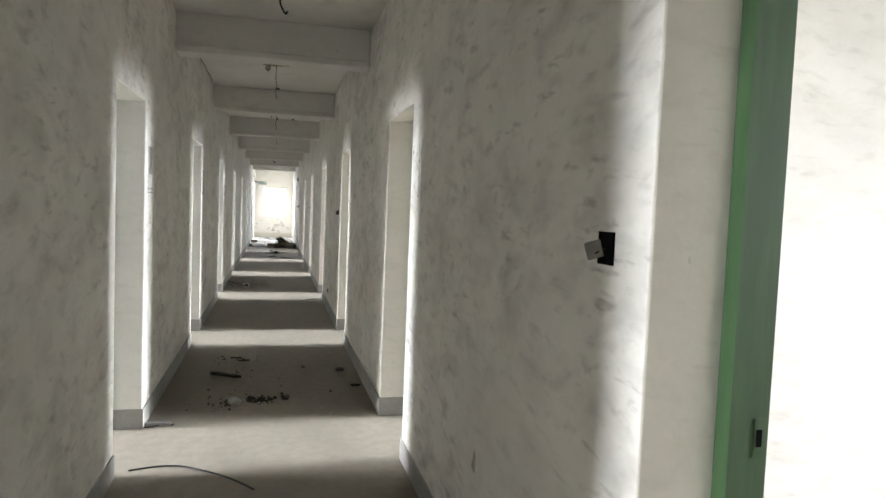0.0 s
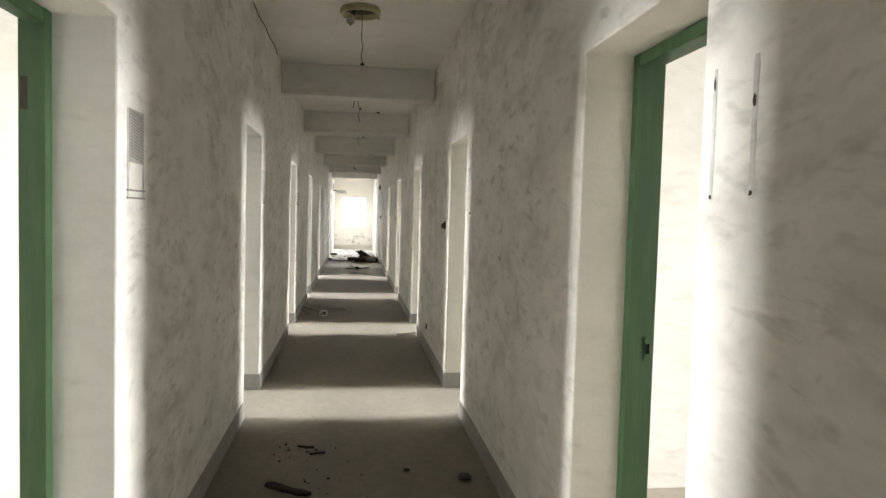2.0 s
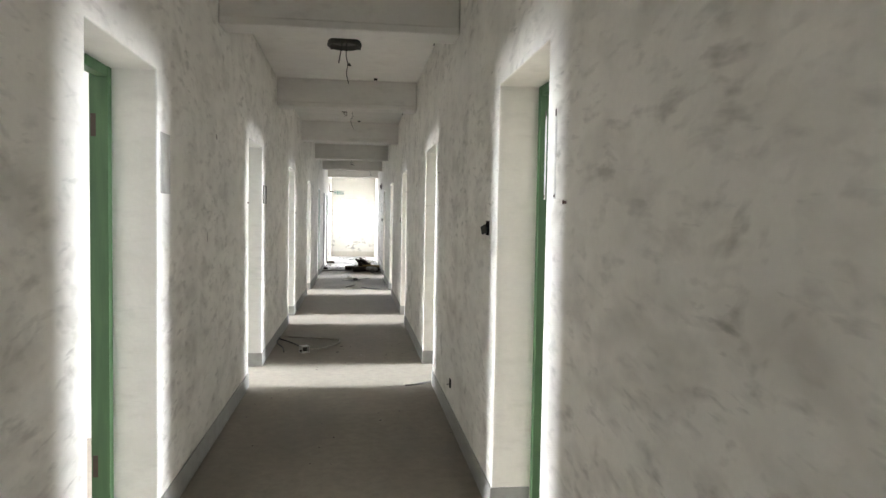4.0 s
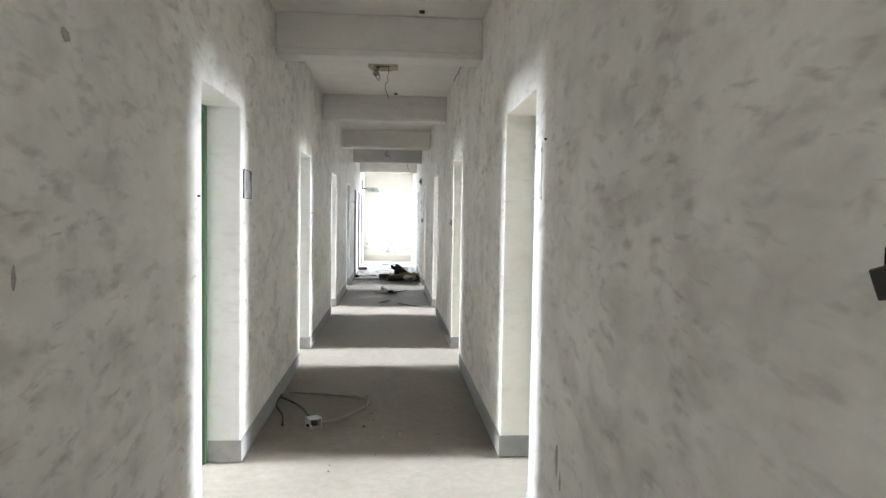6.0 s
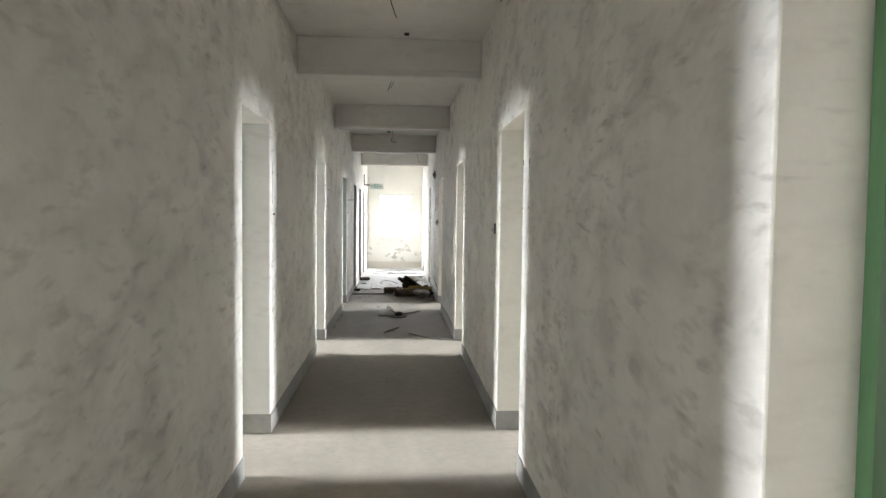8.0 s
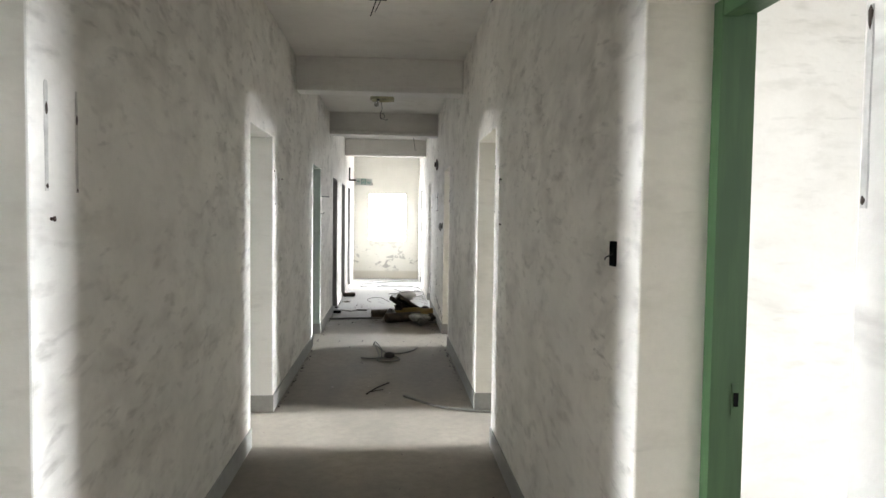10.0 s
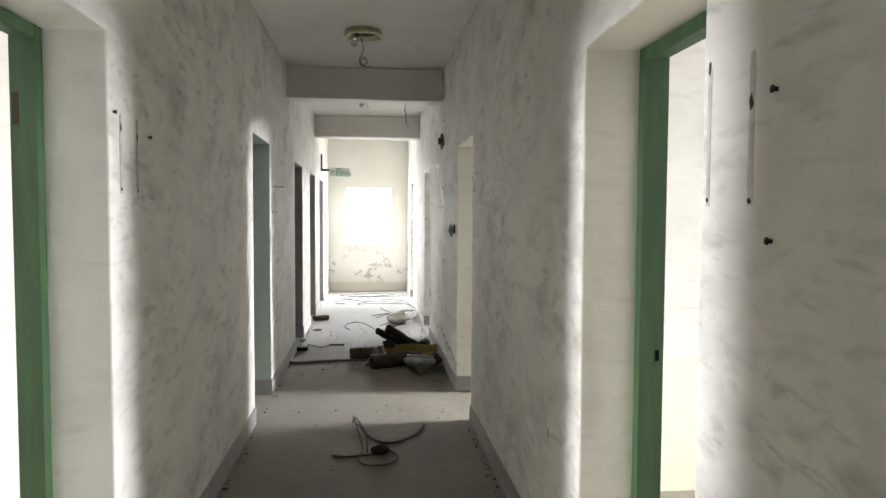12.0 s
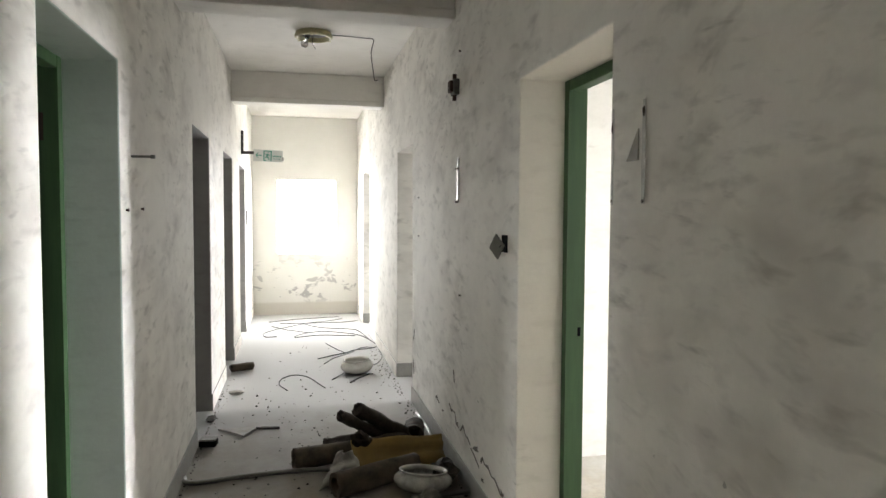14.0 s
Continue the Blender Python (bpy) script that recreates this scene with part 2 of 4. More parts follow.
structure("wall_south", pierced('y', Y0 - 0.26, Y0, (ROOM_L - 0.26, ROOM_R + 0.26), (0, CEIL), []), ROOM, "plain white plaster wall closing the corridor", "wall")
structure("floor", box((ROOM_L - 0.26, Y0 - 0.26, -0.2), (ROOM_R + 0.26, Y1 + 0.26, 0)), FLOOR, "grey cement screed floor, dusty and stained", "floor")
structure("ceiling", box((ROOM_L - 0.26, Y0 - 0.26, CEIL), (ROOM_R + 0.26, Y1 + 0.26, CEIL + 0.2)), CEILING, "white plastered concrete ceiling", "ceiling")
for y in BEAMS:
    bm = box((XL + 0.001, y + 0.012, BEAM), (XR - 0.001, y + BEAM_W, CEIL - 0.001))
    add_box(bm, (XL + 0.002, y, BEAM - 0.001), (XR - 0.002, y + 0.05, BEAM + 0.055))
    soften(structure("ceiling_beam", bm, CEILING, "white plastered concrete ceiling beam", "beam"), 0.01)
# partitions between the rooms, on the beam lines
rows_y = [y + 0.12 for y in BEAMS]
for y in rows_y:
    for a, b in ((ROOM_L, XLO), (XRO, ROOM_R)):
        structure("wall_partition", box((a, y - 0.1, 0), (b, y + 0.1, CEIL)), ROOM, "white plaster partition wall between rooms", "wall")
wins = []
for i in range(len(rows_y)):
    lo = rows_y[i]
    hi = rows_y[i + 1] if i + 1 < len(rows_y) else Y1
    wins.append((lo + hi) / 2)
win_holes = [(y - 0.52, y + 0.52, *WIN_Z) for y in wins]
structure("wall_outer_west", pierced('x', ROOM_L - 0.26, ROOM_L, (Y0, Y1), (0, CEIL), win_holes), ROOM, "white outer wall with window openings", "wall")
structure("wall_outer_east", pierced('x', ROOM_R, ROOM_R + 0.26, (Y0, Y1), (0, CEIL), win_holes), ROOM, "white outer wall with window openings", "wall")
ZW = sum(WIN_Z) / 2
for k, y in enumerate(wins):
    west, east = ((7, 98) if k == 6 else (106, 91)) if k < 7 else ((3, 40) if k == 7 else (40, 50))
    window_light(ROOM_L - 0.1, y, ZW, (0, y, -0.5), 1.0, 1.65, west)
    window_light(ROOM_R + 0.1, y, ZW, (0, y, -0.5), 1.0, 1.65, east)
window_light(0.04, Y1 + 0.2, 1.5, (0.04, 24, -0.3), 0.85, 1.1, 42, spread=150)
structure("ground", box((-300, -300, -3.4), (300, 300, -3.2)), cement("earth", (0.2, 0.19, 0.16), 0.9), "flat open ground outside", "ground")


def plain(name, color, rough=0.6, metal=0.0, vary=0.35, scale=20):
    m, n, l, b = material(name, rough, metal)
    t = noise_tex(n, l, coords(n, l), scale, 5, 0.65)
    l.new(mix(n, l, ramp(n, l, t, [(0.35, 0.0), (0.7, 1.0)]), color, tuple(c * (1 - vary) for c in color)), b.inputs["Base Color"])
    bump(n, l, b, t, 0.15, 0.003)
    return m


RUST = plain("rusty_iron", (0.09, 0.05, 0.035), 0.8, 0.3)
HINGE = plain("dark_hinge_iron", (0.045, 0.026, 0.015), 0.8)
BLACK = plain("black_hollow", (0.006, 0.006, 0.006), 0.95)
BLACK.node_tree.nodes["Principled BSDF"].inputs["Specular IOR Level"].default_value = 0.05


def door_frame(side, far, corr):
    """Rebated timber frame; the door leaf is gone, its strike plate or its hinges remain."""
    xa, xb = (XLO + 0.003, corr) if side < 0 else (corr, XRO - 0.007)
    n, f, t = far - DOOR_W[side], far, 0.05
    what = "with the strike plate of the missing door" if side > 0 else "with rusty hinge leaves of the missing door"
    root = tagged(new("door_frame"), "green painted wooden door frame " + what, "door frame", "green door frames")
    root.location = ((xa + xb) / 2, (n + f) / 2, 0)
    inv = Matrix.Translation(-root.location)
    xs = xa + 0.05 if side > 0 else xb - 0.05       # the rebate faces the room

    def piece(name, boxes, mat, parent, bevel=0.004, label=""):
        bm = bmesh.new()
        for lo, hi in boxes:
            add_box(bm, [min(p) for p in zip(lo, hi)], [max(p) for p in zip(lo, hi)], bevel)
        bm.transform(inv)
        return part(name, bm, mat, parent, label)

    room = xb if side > 0 else xa
    jambs = []
    for s, a in ((1, n), (-1, f)):
        jambs.append(piece("jamb", [((corr, a + s * 0.003, 0.001), (xs, a + s * t, DOOR - 0.004)), ((xs, a + s * 0.003, 0.001), (room, a + s * (t - 0.006), DOOR - 0.004))], GREEN, root, 0.0))
    piece("head", [((corr, n + t, DOOR - t), (xs, f - t, DOOR - 0.004)), ((xs, n + t - 0.012, DOOR - t + 0.012), (room, f - t + 0.012, DOOR - 0.004))], GREEN, root)
    yf = f - t + 0.006
    if side > 0:
        plate = piece("strike_plate", [((xb - 0.036, yf - 0.0015, 0.99), (xb - 0.012, yf + 0.004, 1.075))], GREEN, jambs[1], 0.0, "painted strike plate")
        piece("latch_hole", [((xb - 0.031, yf - 0.0028, 1.012), (xb - 0.017, yf + 0.003, 1.05))], BLACK, jambs[1], 0.0)
    else:
        for z in (0.27, 1.79):
            piece("hinge_leaf", [((xa + 0.006, yf - 0.003, z), (xa + 0.034, yf + 0.004, z + 0.1))], HINGE, jambs[1], 0.001, "rusty hinge leaf")
    return root


FRAME_R = [0.99, 0.99, 1.001, 0.995, 0.995, 1.003, 1.008]     # corridor faces of the east frames
for f in FAR_L:
    door_frame(-1, f, -0.953)
for f, c in zip(FAR_R, FRAME_R):
    door_frame(1, f, c)


def skirting(side, holes):
    edges = [Y0] + [e for h in sorted(holes) for e in (h[0], h[1])] + [Y1]
    for a, b in zip(edges[::2], edges[1::2]):
        x0, x1 = (XL - 0.19, XL + 0.008) if side < 0 else (XR - 0.008, XR + 0.19)
        ob = structure("baseboard", box((x0, a - 0.006 if a > Y0 else a, 0), (x1, b + 0.006 if b < Y1 else b, 0.13), 0.003), SKIRT, "grey cement skirting band round the doorway reveal" if a < 23.4 else "whitewashed skirting with grey cement ends", "baseboard")
        if a > 23.4:
            ob.data.materials.append(WALL)
            for p in ob.data.polygons:
                if abs(p.normal.x) > 0.5:
                    p.material_index = 1


skirting(-1, holes_l)
skirting(1, holes_r)
# Added glowing plane far outside, so the end window turns blank white.
glow, gn, gl, gb = material("overcast_glow")
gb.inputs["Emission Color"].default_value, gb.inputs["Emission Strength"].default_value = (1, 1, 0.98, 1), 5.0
structure("backdrop", box((-60, 90, -3.2), (60, 90.5, 60)), glow, "glowing overcast-white backdrop added in the distance", "backdrop")

# painted dado on one room's partition
structure("trim", box((XRO + 0.002, 18.529, 0.002), (ROOM_R - 0.002, 18.5335, 0.762)), plain("cream_green_dado", (0.62, 0.63, 0.5), 0.6, 0, 0.08, 3), "pale green painted dado on a room wall", "trim")

# ---- things: helpers ----
def smooth_path(pts, step=6):
    """Catmull-Rom through the points."""
    p = [Vector(q) for q in pts]
    p = [p[0] * 2 - p[1]] + p + [p[-1] * 2 - p[-2]]
    out = []
    for i in range(1, len(p) - 2):
        a, b, c, d = p[i - 1:i + 3]
        for k in range(step):
            t = k / step
            out.append(0.5 * ((2 * b) + (c - a) * t + (2 * a - 5 * b + 4 * c - d) * t * t + (3 * b - a - 3 * c + d) * t ** 3))
    return out + [p[-2]]


def tube(pts, r, segs=6, step=6, bm=None, taper=1.0):
    bm = bm or bmesh.new()
    path = smooth_path(pts, step) if step > 1 else [Vector(q) for q in pts]
    rings, up = [], Vector((0.13, 0.2, 1)).normalized()
    for i, c in enumerate(path):
        d = (path[min(i + 1, len(path) - 1)] - path[max(i - 1, 0)]).normalized()
        u = d.cross(up)
        u = u.normalized() if u.length > 0.05 else d.cross(Vector((1, 0, 0))).normalized()
        w = u.cross(d)
        rr = r * (1 + (taper - 1) * i / max(len(path) - 1, 1))
        rings.append([bm.verts.new(c + rr * (math.cos(2 * math.pi * k / segs) * u + math.sin(2 * math.pi * k / segs) * w)) for k in range(segs)])
    for a, b in zip(rings, rings[1:]):
        for k in range(segs):
            bm.faces.new((a[k], a[(k + 1) % segs], b[(k + 1) % segs], b[k])).smooth = True
    bm.faces.new(rings[0][::-1])
    bm.faces.new(rings[-1])
    return bm


def lathe(profile, segs=32, bm=None, m=None):
    """Turned about z from (radius, height) pairs."""
    bm = bm or bmesh.new()
    rings = []
    for r, z in profile:
        if r < 1e-5:
            rings.append([bm.verts.new((0, 0, z))])
        else:
            rings.append([bm.verts.new((r * math.cos(2 * math.pi * k / segs), r * math.sin(2 * math.pi * k / segs), z)) for k in range(segs)])
    for a, b in zip(rings, rings[1:]):
        for k in range(segs):
            q = (k + 1) % segs
            vs = [a[0] if len(a) == 1 else a[k], a[0] if len(a) == 1 else a[q], b[0] if len(b) == 1 else b[q], b[0] if len(b) == 1 else b[k]]
            vs = list(dict.fromkeys(vs))
            if len(vs) > 2:
                bm.faces.new(vs).smooth = True
    bmesh.ops.recalc_face_normals(bm, faces=bm.faces)
    if m:
        bm.transform(m)
    return bm


def thing(name, loc, label, category, group="", rz=0.0):
    ob = tagged(new(name), label, category, group)
    ob.location, ob.rotation_euler = loc, (0, 0, radians(rz))
    return ob


def lump(size, seed, detail=2, rough=0.35, flat=1.0):
    """An irregular broken lump resting on z = 0."""
    bm = bmesh.new()
    bmesh.ops.create_icosphere(bm, subdivisions=detail, radius=1)
    off = Vector((seed * 3.7, seed * 1.3, seed * 0.7))
    for v in bm.verts:
        k = 1 + rough * noise.noise(v.co * 1.4 + off) + rough * 0.5 * noise.noise(v.co * 3.3 + off)
        v.co = Vector((v.co.x * size[0], v.co.y * size[1], v.co.z * size[2] * flat)) * k
    lo = min(v.co.z for v in bm.verts)
    for v in bm.verts:
        v.co.z = max(v.co.z - lo - 0.15 * size[2], 0)
    return bm


def single(name, bm, mat, loc, label, category, group="", rz=0.0, kind=""):
    ob = tagged(part(name, bm, mat), label, category, group, kind)
    ob.location, ob.rotation_euler = loc, (0, 0, radians(rz))
    return ob


CREAM = plain("yellowed_enamel", (0.5, 0.46, 0.26), 0.4, 0, 0.35, 14)
DARKTIN = plain("dark_tin", (0.06, 0.055, 0.045), 0.7, 0.2)
WIRE = plain("black_cable", (0.018, 0.018, 0.018), 0.6)
GREYWIRE = plain("dusty_grey_cable", (0.16, 0.15, 0.13), 0.75)
CONDUIT = plain("pale_plastic_conduit", (0.35, 0.315, 0.255), 0.55)
WHITEPL = plain("white_plastic", (0.62, 0.6, 0.56), 0.45)
RAIL = plain("painted_rail", (0.34, 0.32, 0.29), 0.7)
STRIP = plain("grimy_metal_strip", (0.66, 0.64, 0.595), 0.85, 0, 0.35, 14)
GREYPL = plain("grey_plastic", (0.2, 0.19, 0.17), 0.6)
STEEL = plain("dull_steel", (0.4, 0.4, 0.39), 0.45, 0.8)
BARK = plain("dark_rotten_wood", (0.04, 0.027, 0.018), 0.9, 0, 0.7, 26)
ROLL = plain("brown_rolled_mat", (0.115, 0.088, 0.058), 0.9, 0, 0.75, 9)
OCHRE = plain("ochre_sheet", (0.24, 0.15, 0.028), 0.55, 0, 0.35, 6)
PAPER = plain("soiled_paper", (0.42, 0.4, 0.36), 0.85, 0, 0.3, 12)
WASTE = plain("pale_paper", (0.46, 0.44, 0.4), 0.85, 0, 0.35, 12)
# Darker, mottled grey for the lampshade on the heap.
GREY_GLASS = plain("mottled_grey_glass", (0.55, 0.535, 0.49), 0.2, 0, 0.55, 9)
SOIL = plain("dark_dirt", (0.05, 0.042, 0.033), 0.95, 0, 0.6, 40)
MILK, mn, ml, mb = material("dusty_milk_glass", 0.22)
mb.inputs["Base Color"].default_value = (0.68, 0.66, 0.6, 1)
ml.new(mix(mn, ml, ramp(mn, ml, noise_tex(mn, ml, coords(mn, ml, (1, 1, 2)), 7, 6, 0.6), [(0.4, 0.0), (0.75, 0.7)]), (0.72, 0.7, 0.65), (0.4, 0.37, 0.32)), mb.inputs["Base Color"])
mb.inputs["Coat Weight"].default_value = 0.5
GLASS, gn2, gl2, gb2 = material("bulb_glass", 0.08)
gb2.inputs["Base Color"].default_value = (0.75, 0.74, 0.72, 1)
gb2.inputs["Transmission Weight"].default_value = 0.75


# ---- ceiling lights: open enamel pans with bare bulbs ----
def ceiling_light(x, y, wires, bulb=True, pan=True, mat=CREAM, tilt=0.0):
    kind = "yellowed enamel ceiling light pan with bare bulb and loose wires" if bulb else ("dark rusted ceiling light pan with loose wires hanging" if pan else "bare ceiling rose bracket with a cut wire")
    root = thing("ceiling_light", (x, y, CEIL), kind, "ceiling light", "corridor ceiling lights", tilt)
    if pan:
        part("pan", lathe([(0.0, -0.008), (0.1, -0.008), (0.125, -0.012), (0.128, -0.045), (0.134, -0.05), (0.142, -0.05), (0.15, -0.042), (0.152, -0.03), (0.147, -0.027), (0.147, -0.014), (0.14, -0.001), (0.0, -0.001)], 40), mat, root)
        part("inner_plate", lathe([(0.0, -0.016), (0.11, -0.016), (0.122, -0.012), (0.122, -0.009), (0.0, -0.0085)], 32), DARKTIN, root)
        for k in range(3):
            a = k * 2.09 + 0.4
            part("clip", box((0.143 * math.cos(a) - 0.012, 0.143 * math.sin(a) - 0.006, -0.056), (0.143 * math.cos(a) + 0.012, 0.143 * math.sin(a) + 0.006, -0.001), 0.002), mat, root)
    else:
        part("bracket", box((-0.06, -0.012, -0.01), (0.06, 0.012, -0.0005), 0.002), DARKTIN, root)
    if bulb:
        h = part("lampholder", lathe([(0, -0.016), (0.024, -0.018), (0.024, -0.03), (0.019, -0.034), (0.019, -0.058), (0.0, -0.058)], 16, m=Matrix.Translation((-0.035, -0.02, 0)) @ Matrix.Rotation(0.35, 4, 'Y')), DARKTIN, root)
        part("bulb", lathe([(0.0, -0.055), (0.013, -0.056), (0.014, -0.068), (0.022, -0.084), (0.03, -0.102), (0.029, -0.12), (0.018, -0.133), (0.0, -0.137)], 20, m=Matrix.Translation((-0.035, -0.02, 0)) @ Matrix.Rotation(0.35, 4, 'Y')), GLASS, root, "clear dusty bulb")
    for pts, r in wires:
        part("wire", tube(pts, r, 5, 5), WIRE, root)
    return root


ceiling_light(0.012, 3.05, [([(0.03, 0, -0.01), (0.025, 0, -0.15), (0.04, 0.01, -0.27), (0.03, 0, -0.34), (0.06, 0, -0.4), (0.075, 0, -0.385)], 0.006), ([(-0.02, 0, -0.01), (-0.04, 0.02, -0.12), (-0.02, 0.03, -0.2)], 0.003)], bulb=False)
ceiling_light(0.013, 6.36, [([(0.01, 0.03, -0.01), (0.015, 0.03, -0.1), (0.01, 0.035, -0.2), (0.022, 0.03, -0.27), (0.012, 0.03, -0.34), (0.028, 0.03, -0.41)], 0.0028), ([(-0.06, -0.02, -0.03), (-0.085, -0.02, -0.08), (-0.07, -0.03, -0.14)], 0.0025)])
ceiling_light(0.012, 9.9, [([(0.02, 0, -0.01), (0.015, 0.01, -0.12), (0.03, 0, -0.2), (0.02, 0, -0.28), (0.04, 0, -0.37)], 0.004), ([(-0.02, 0, -0.01), (-0.035, 0.02, -0.1), (-0.05, 0.02, -0.19)], 0.005), ([(0.04, 0, -0.19), (0.055, 0.01, -0.21), (0.03, 0.0, -0.2)], 0.006)], bulb=False, mat=DARKTIN)
ceiling_light(0.022, 13.24, [([(-0.08, 0, -0.02), (-0.09, 0, -0.09), (-0.05, 0.01, -0.17), (-0.035, 0.01, -0.12), (-0.07, 0.01, -0.04)], 0.0028), ([(0.05, 0, -0.02), (0.055, 0.01, -0.09), (0.04, 0, -0.13), (0.05, 0.01, -0.17), (0.02, 0, -0.22), (0.04, 0.02, -0.29), (0.06, 0.03, -0.34)], 0.003)])
ceiling_light(0.03, 16.8, [([(-0.01, 0, -0.005), (-0.03, 0.01, -0.06), (-0.05, 0, -0.12)], 0.004), ([(0.02, 0, -0.008), (0.0, 0.01, -0.05), (-0.02, 0, -0.09)], 0.003)], bulb=False, pan=False)
ceiling_light(0.012, 20.58, [([(-0.02, -0.02, -0.05), (0.0, 0, -0.15), (-0.03, 0, -0.23), (-0.01, 0, -0.28), (0.03, 0.01, -0.25), (0.01, 0, -0.21), (-0.025, 0, -0.25), (0.03, 0, -0.29), (0.07, 0, -0.28)], 0.0035)])
ceiling_light(0.03, 23.66, [([(0.0, -0.02, -0.02), (-0.01, -0.03, -0.09), (0.015, -0.03, -0.14)], 0.0028), ([(0.13, 0, -0.012), (0.3, 0.01, -0.014), (0.42, 0.04, -0.012), (0.486, 0.05, -0.012), (0.49, 0.06, -0.04), (0.475, 0.08, -0.12), (0.485, 0.09, -0.2), (0.5, 0.1, -0.3), (0.51, 0.11, -0.34), (0.535, 0.11, -0.335)], 0.004)])
# loose junction bits at the ceiling edge
for x, y in ((0.16, 14.86), (0.33, 11.46), (0.05, 8.2)):
    single("cable_clip", box((-0.02, -0.014, -0.02), (0.02, 0.014, -0.0005), 0.004), DARKTIN, (x, y, CEIL), "small dark cable clip fixed to the ceiling", "cable clip", "ceiling cable clips")


# Dark cracks at the joint of wall and ceiling, drawn as thin tubes.
def corner_crack(pts, r=0.004):
    return single("ceiling_corner_crack", tube(pts, r, 5, 4), HINGE, (0, 0, 0), "dark crack along the ceiling corner, built as a tube", "cable", "corner cables")


random.seed(4)
for x, ya, yb in ((XL + 0.012, 6.35, 7.9), (XL + 0.012, 8.7, 9.4), (XR - 0.012, 12.0, 13.9), (XL + 0.012, 12.2, 13.2), (XR - 0.012, 9.2, 9.8), (XR - 0.012, 16.0, 16.7)):
    corner_crack([(x + random.uniform(-0.004, 0.004), ya + (yb - ya) * k / 9, CEIL - 0.012 - abs(random.gauss(0, 0.008))) for k in range(10)])


# ---- wall fixtures ----
def switch_box(y, z, w=0.07, h=0.078, cover=None, side=1, mat=None):
    """A sunk wall box with its cover torn off; cover: (turn, swing, dy, dz, size) where it still hangs."""
    x = XR if side > 0 else XL
    root = thing("switch_box", (x, y, z), "open black switch box in the wall" + (", cover hanging loose" if cover else ", cover missing"), "switch", "torn switch boxes")
    s = -side
    bm = bmesh.new()
    t = 0.005
    for lo, hi in (((0, -w / 2, -h / 2), (s * 0.007, -w / 2 + t, h / 2)), ((0, w / 2 - t, -h / 2), (s * 0.007, w / 2, h / 2)), ((0, -w / 2 + t, -h / 2), (s * 0.007, w / 2 - t, -h / 2 + t)), ((0, -w / 2 + t, h / 2 - t), (s * 0.007, w / 2 - t, h / 2))):
        add_box(bm, [min(q) for q in zip(lo, hi)], [max(q) for q in zip(lo, hi)])
    part("rim", bm, BLACK, root)
    part("hollow", box((min(0, s * 0.003), -w / 2 + t, -h / 2 + t), (max(0, s * 0.003), w / 2 - t, h / 2 - t)), BLACK, root)
    part("wire", tube([(s * 0.002, 0.005, 0.0), (s * 0.02, 0.015, -0.012), (s * 0.018, 0.03, -0.02)], 0.0025, 5, 4), WIRE, root)
    if cover:
        turn, swing, dy, dz, k = cover
        bm = box((-0.004, -0.037 * k, -0.037 * k), (0.004, 0.037 * k, 0.037 * k), 0.003)
        for q in (-0.028 * k, 0.028 * k):
            lathe([(0, 0.0), (0.005, 0.0), (0.005, 0.003), (0, 0.003)], 8, bm, Matrix.Translation((s * 0.004, q, 0)) @ Matrix.Rotation(s * math.pi / 2, 4, 'Y'))
        bm.transform(Matrix.Translation((s * 0.02, dy, dz)) @ Matrix.Rotation(radians(swing), 4, 'Z') @ Matrix.Rotation(radians(turn), 4, 'X'))
        part("cover_plate", bm, mat or GREYPL, root, "loose cover plate")
    return root


switch_box(0.385, 1.423, cover=(-18, 38, 0.028, -0.002, 0.58), mat=RAIL)
switch_box(7.235, 1.41, 0.062, 0.074, cover=(-20, 25, 0.0, -0.004, 0.6), mat=DARKTIN)
switch_box(14.08, 1.411, 0.048, 0.075)
switch_box(20.93, 1.40, cover=(38, 18, 0.05, -0.012, 1.15))
switch_box(8.5, 0.287, 0.05, 0.06)
switch_box(27.3, 1.48, 0.2, 0.2, side=-1)


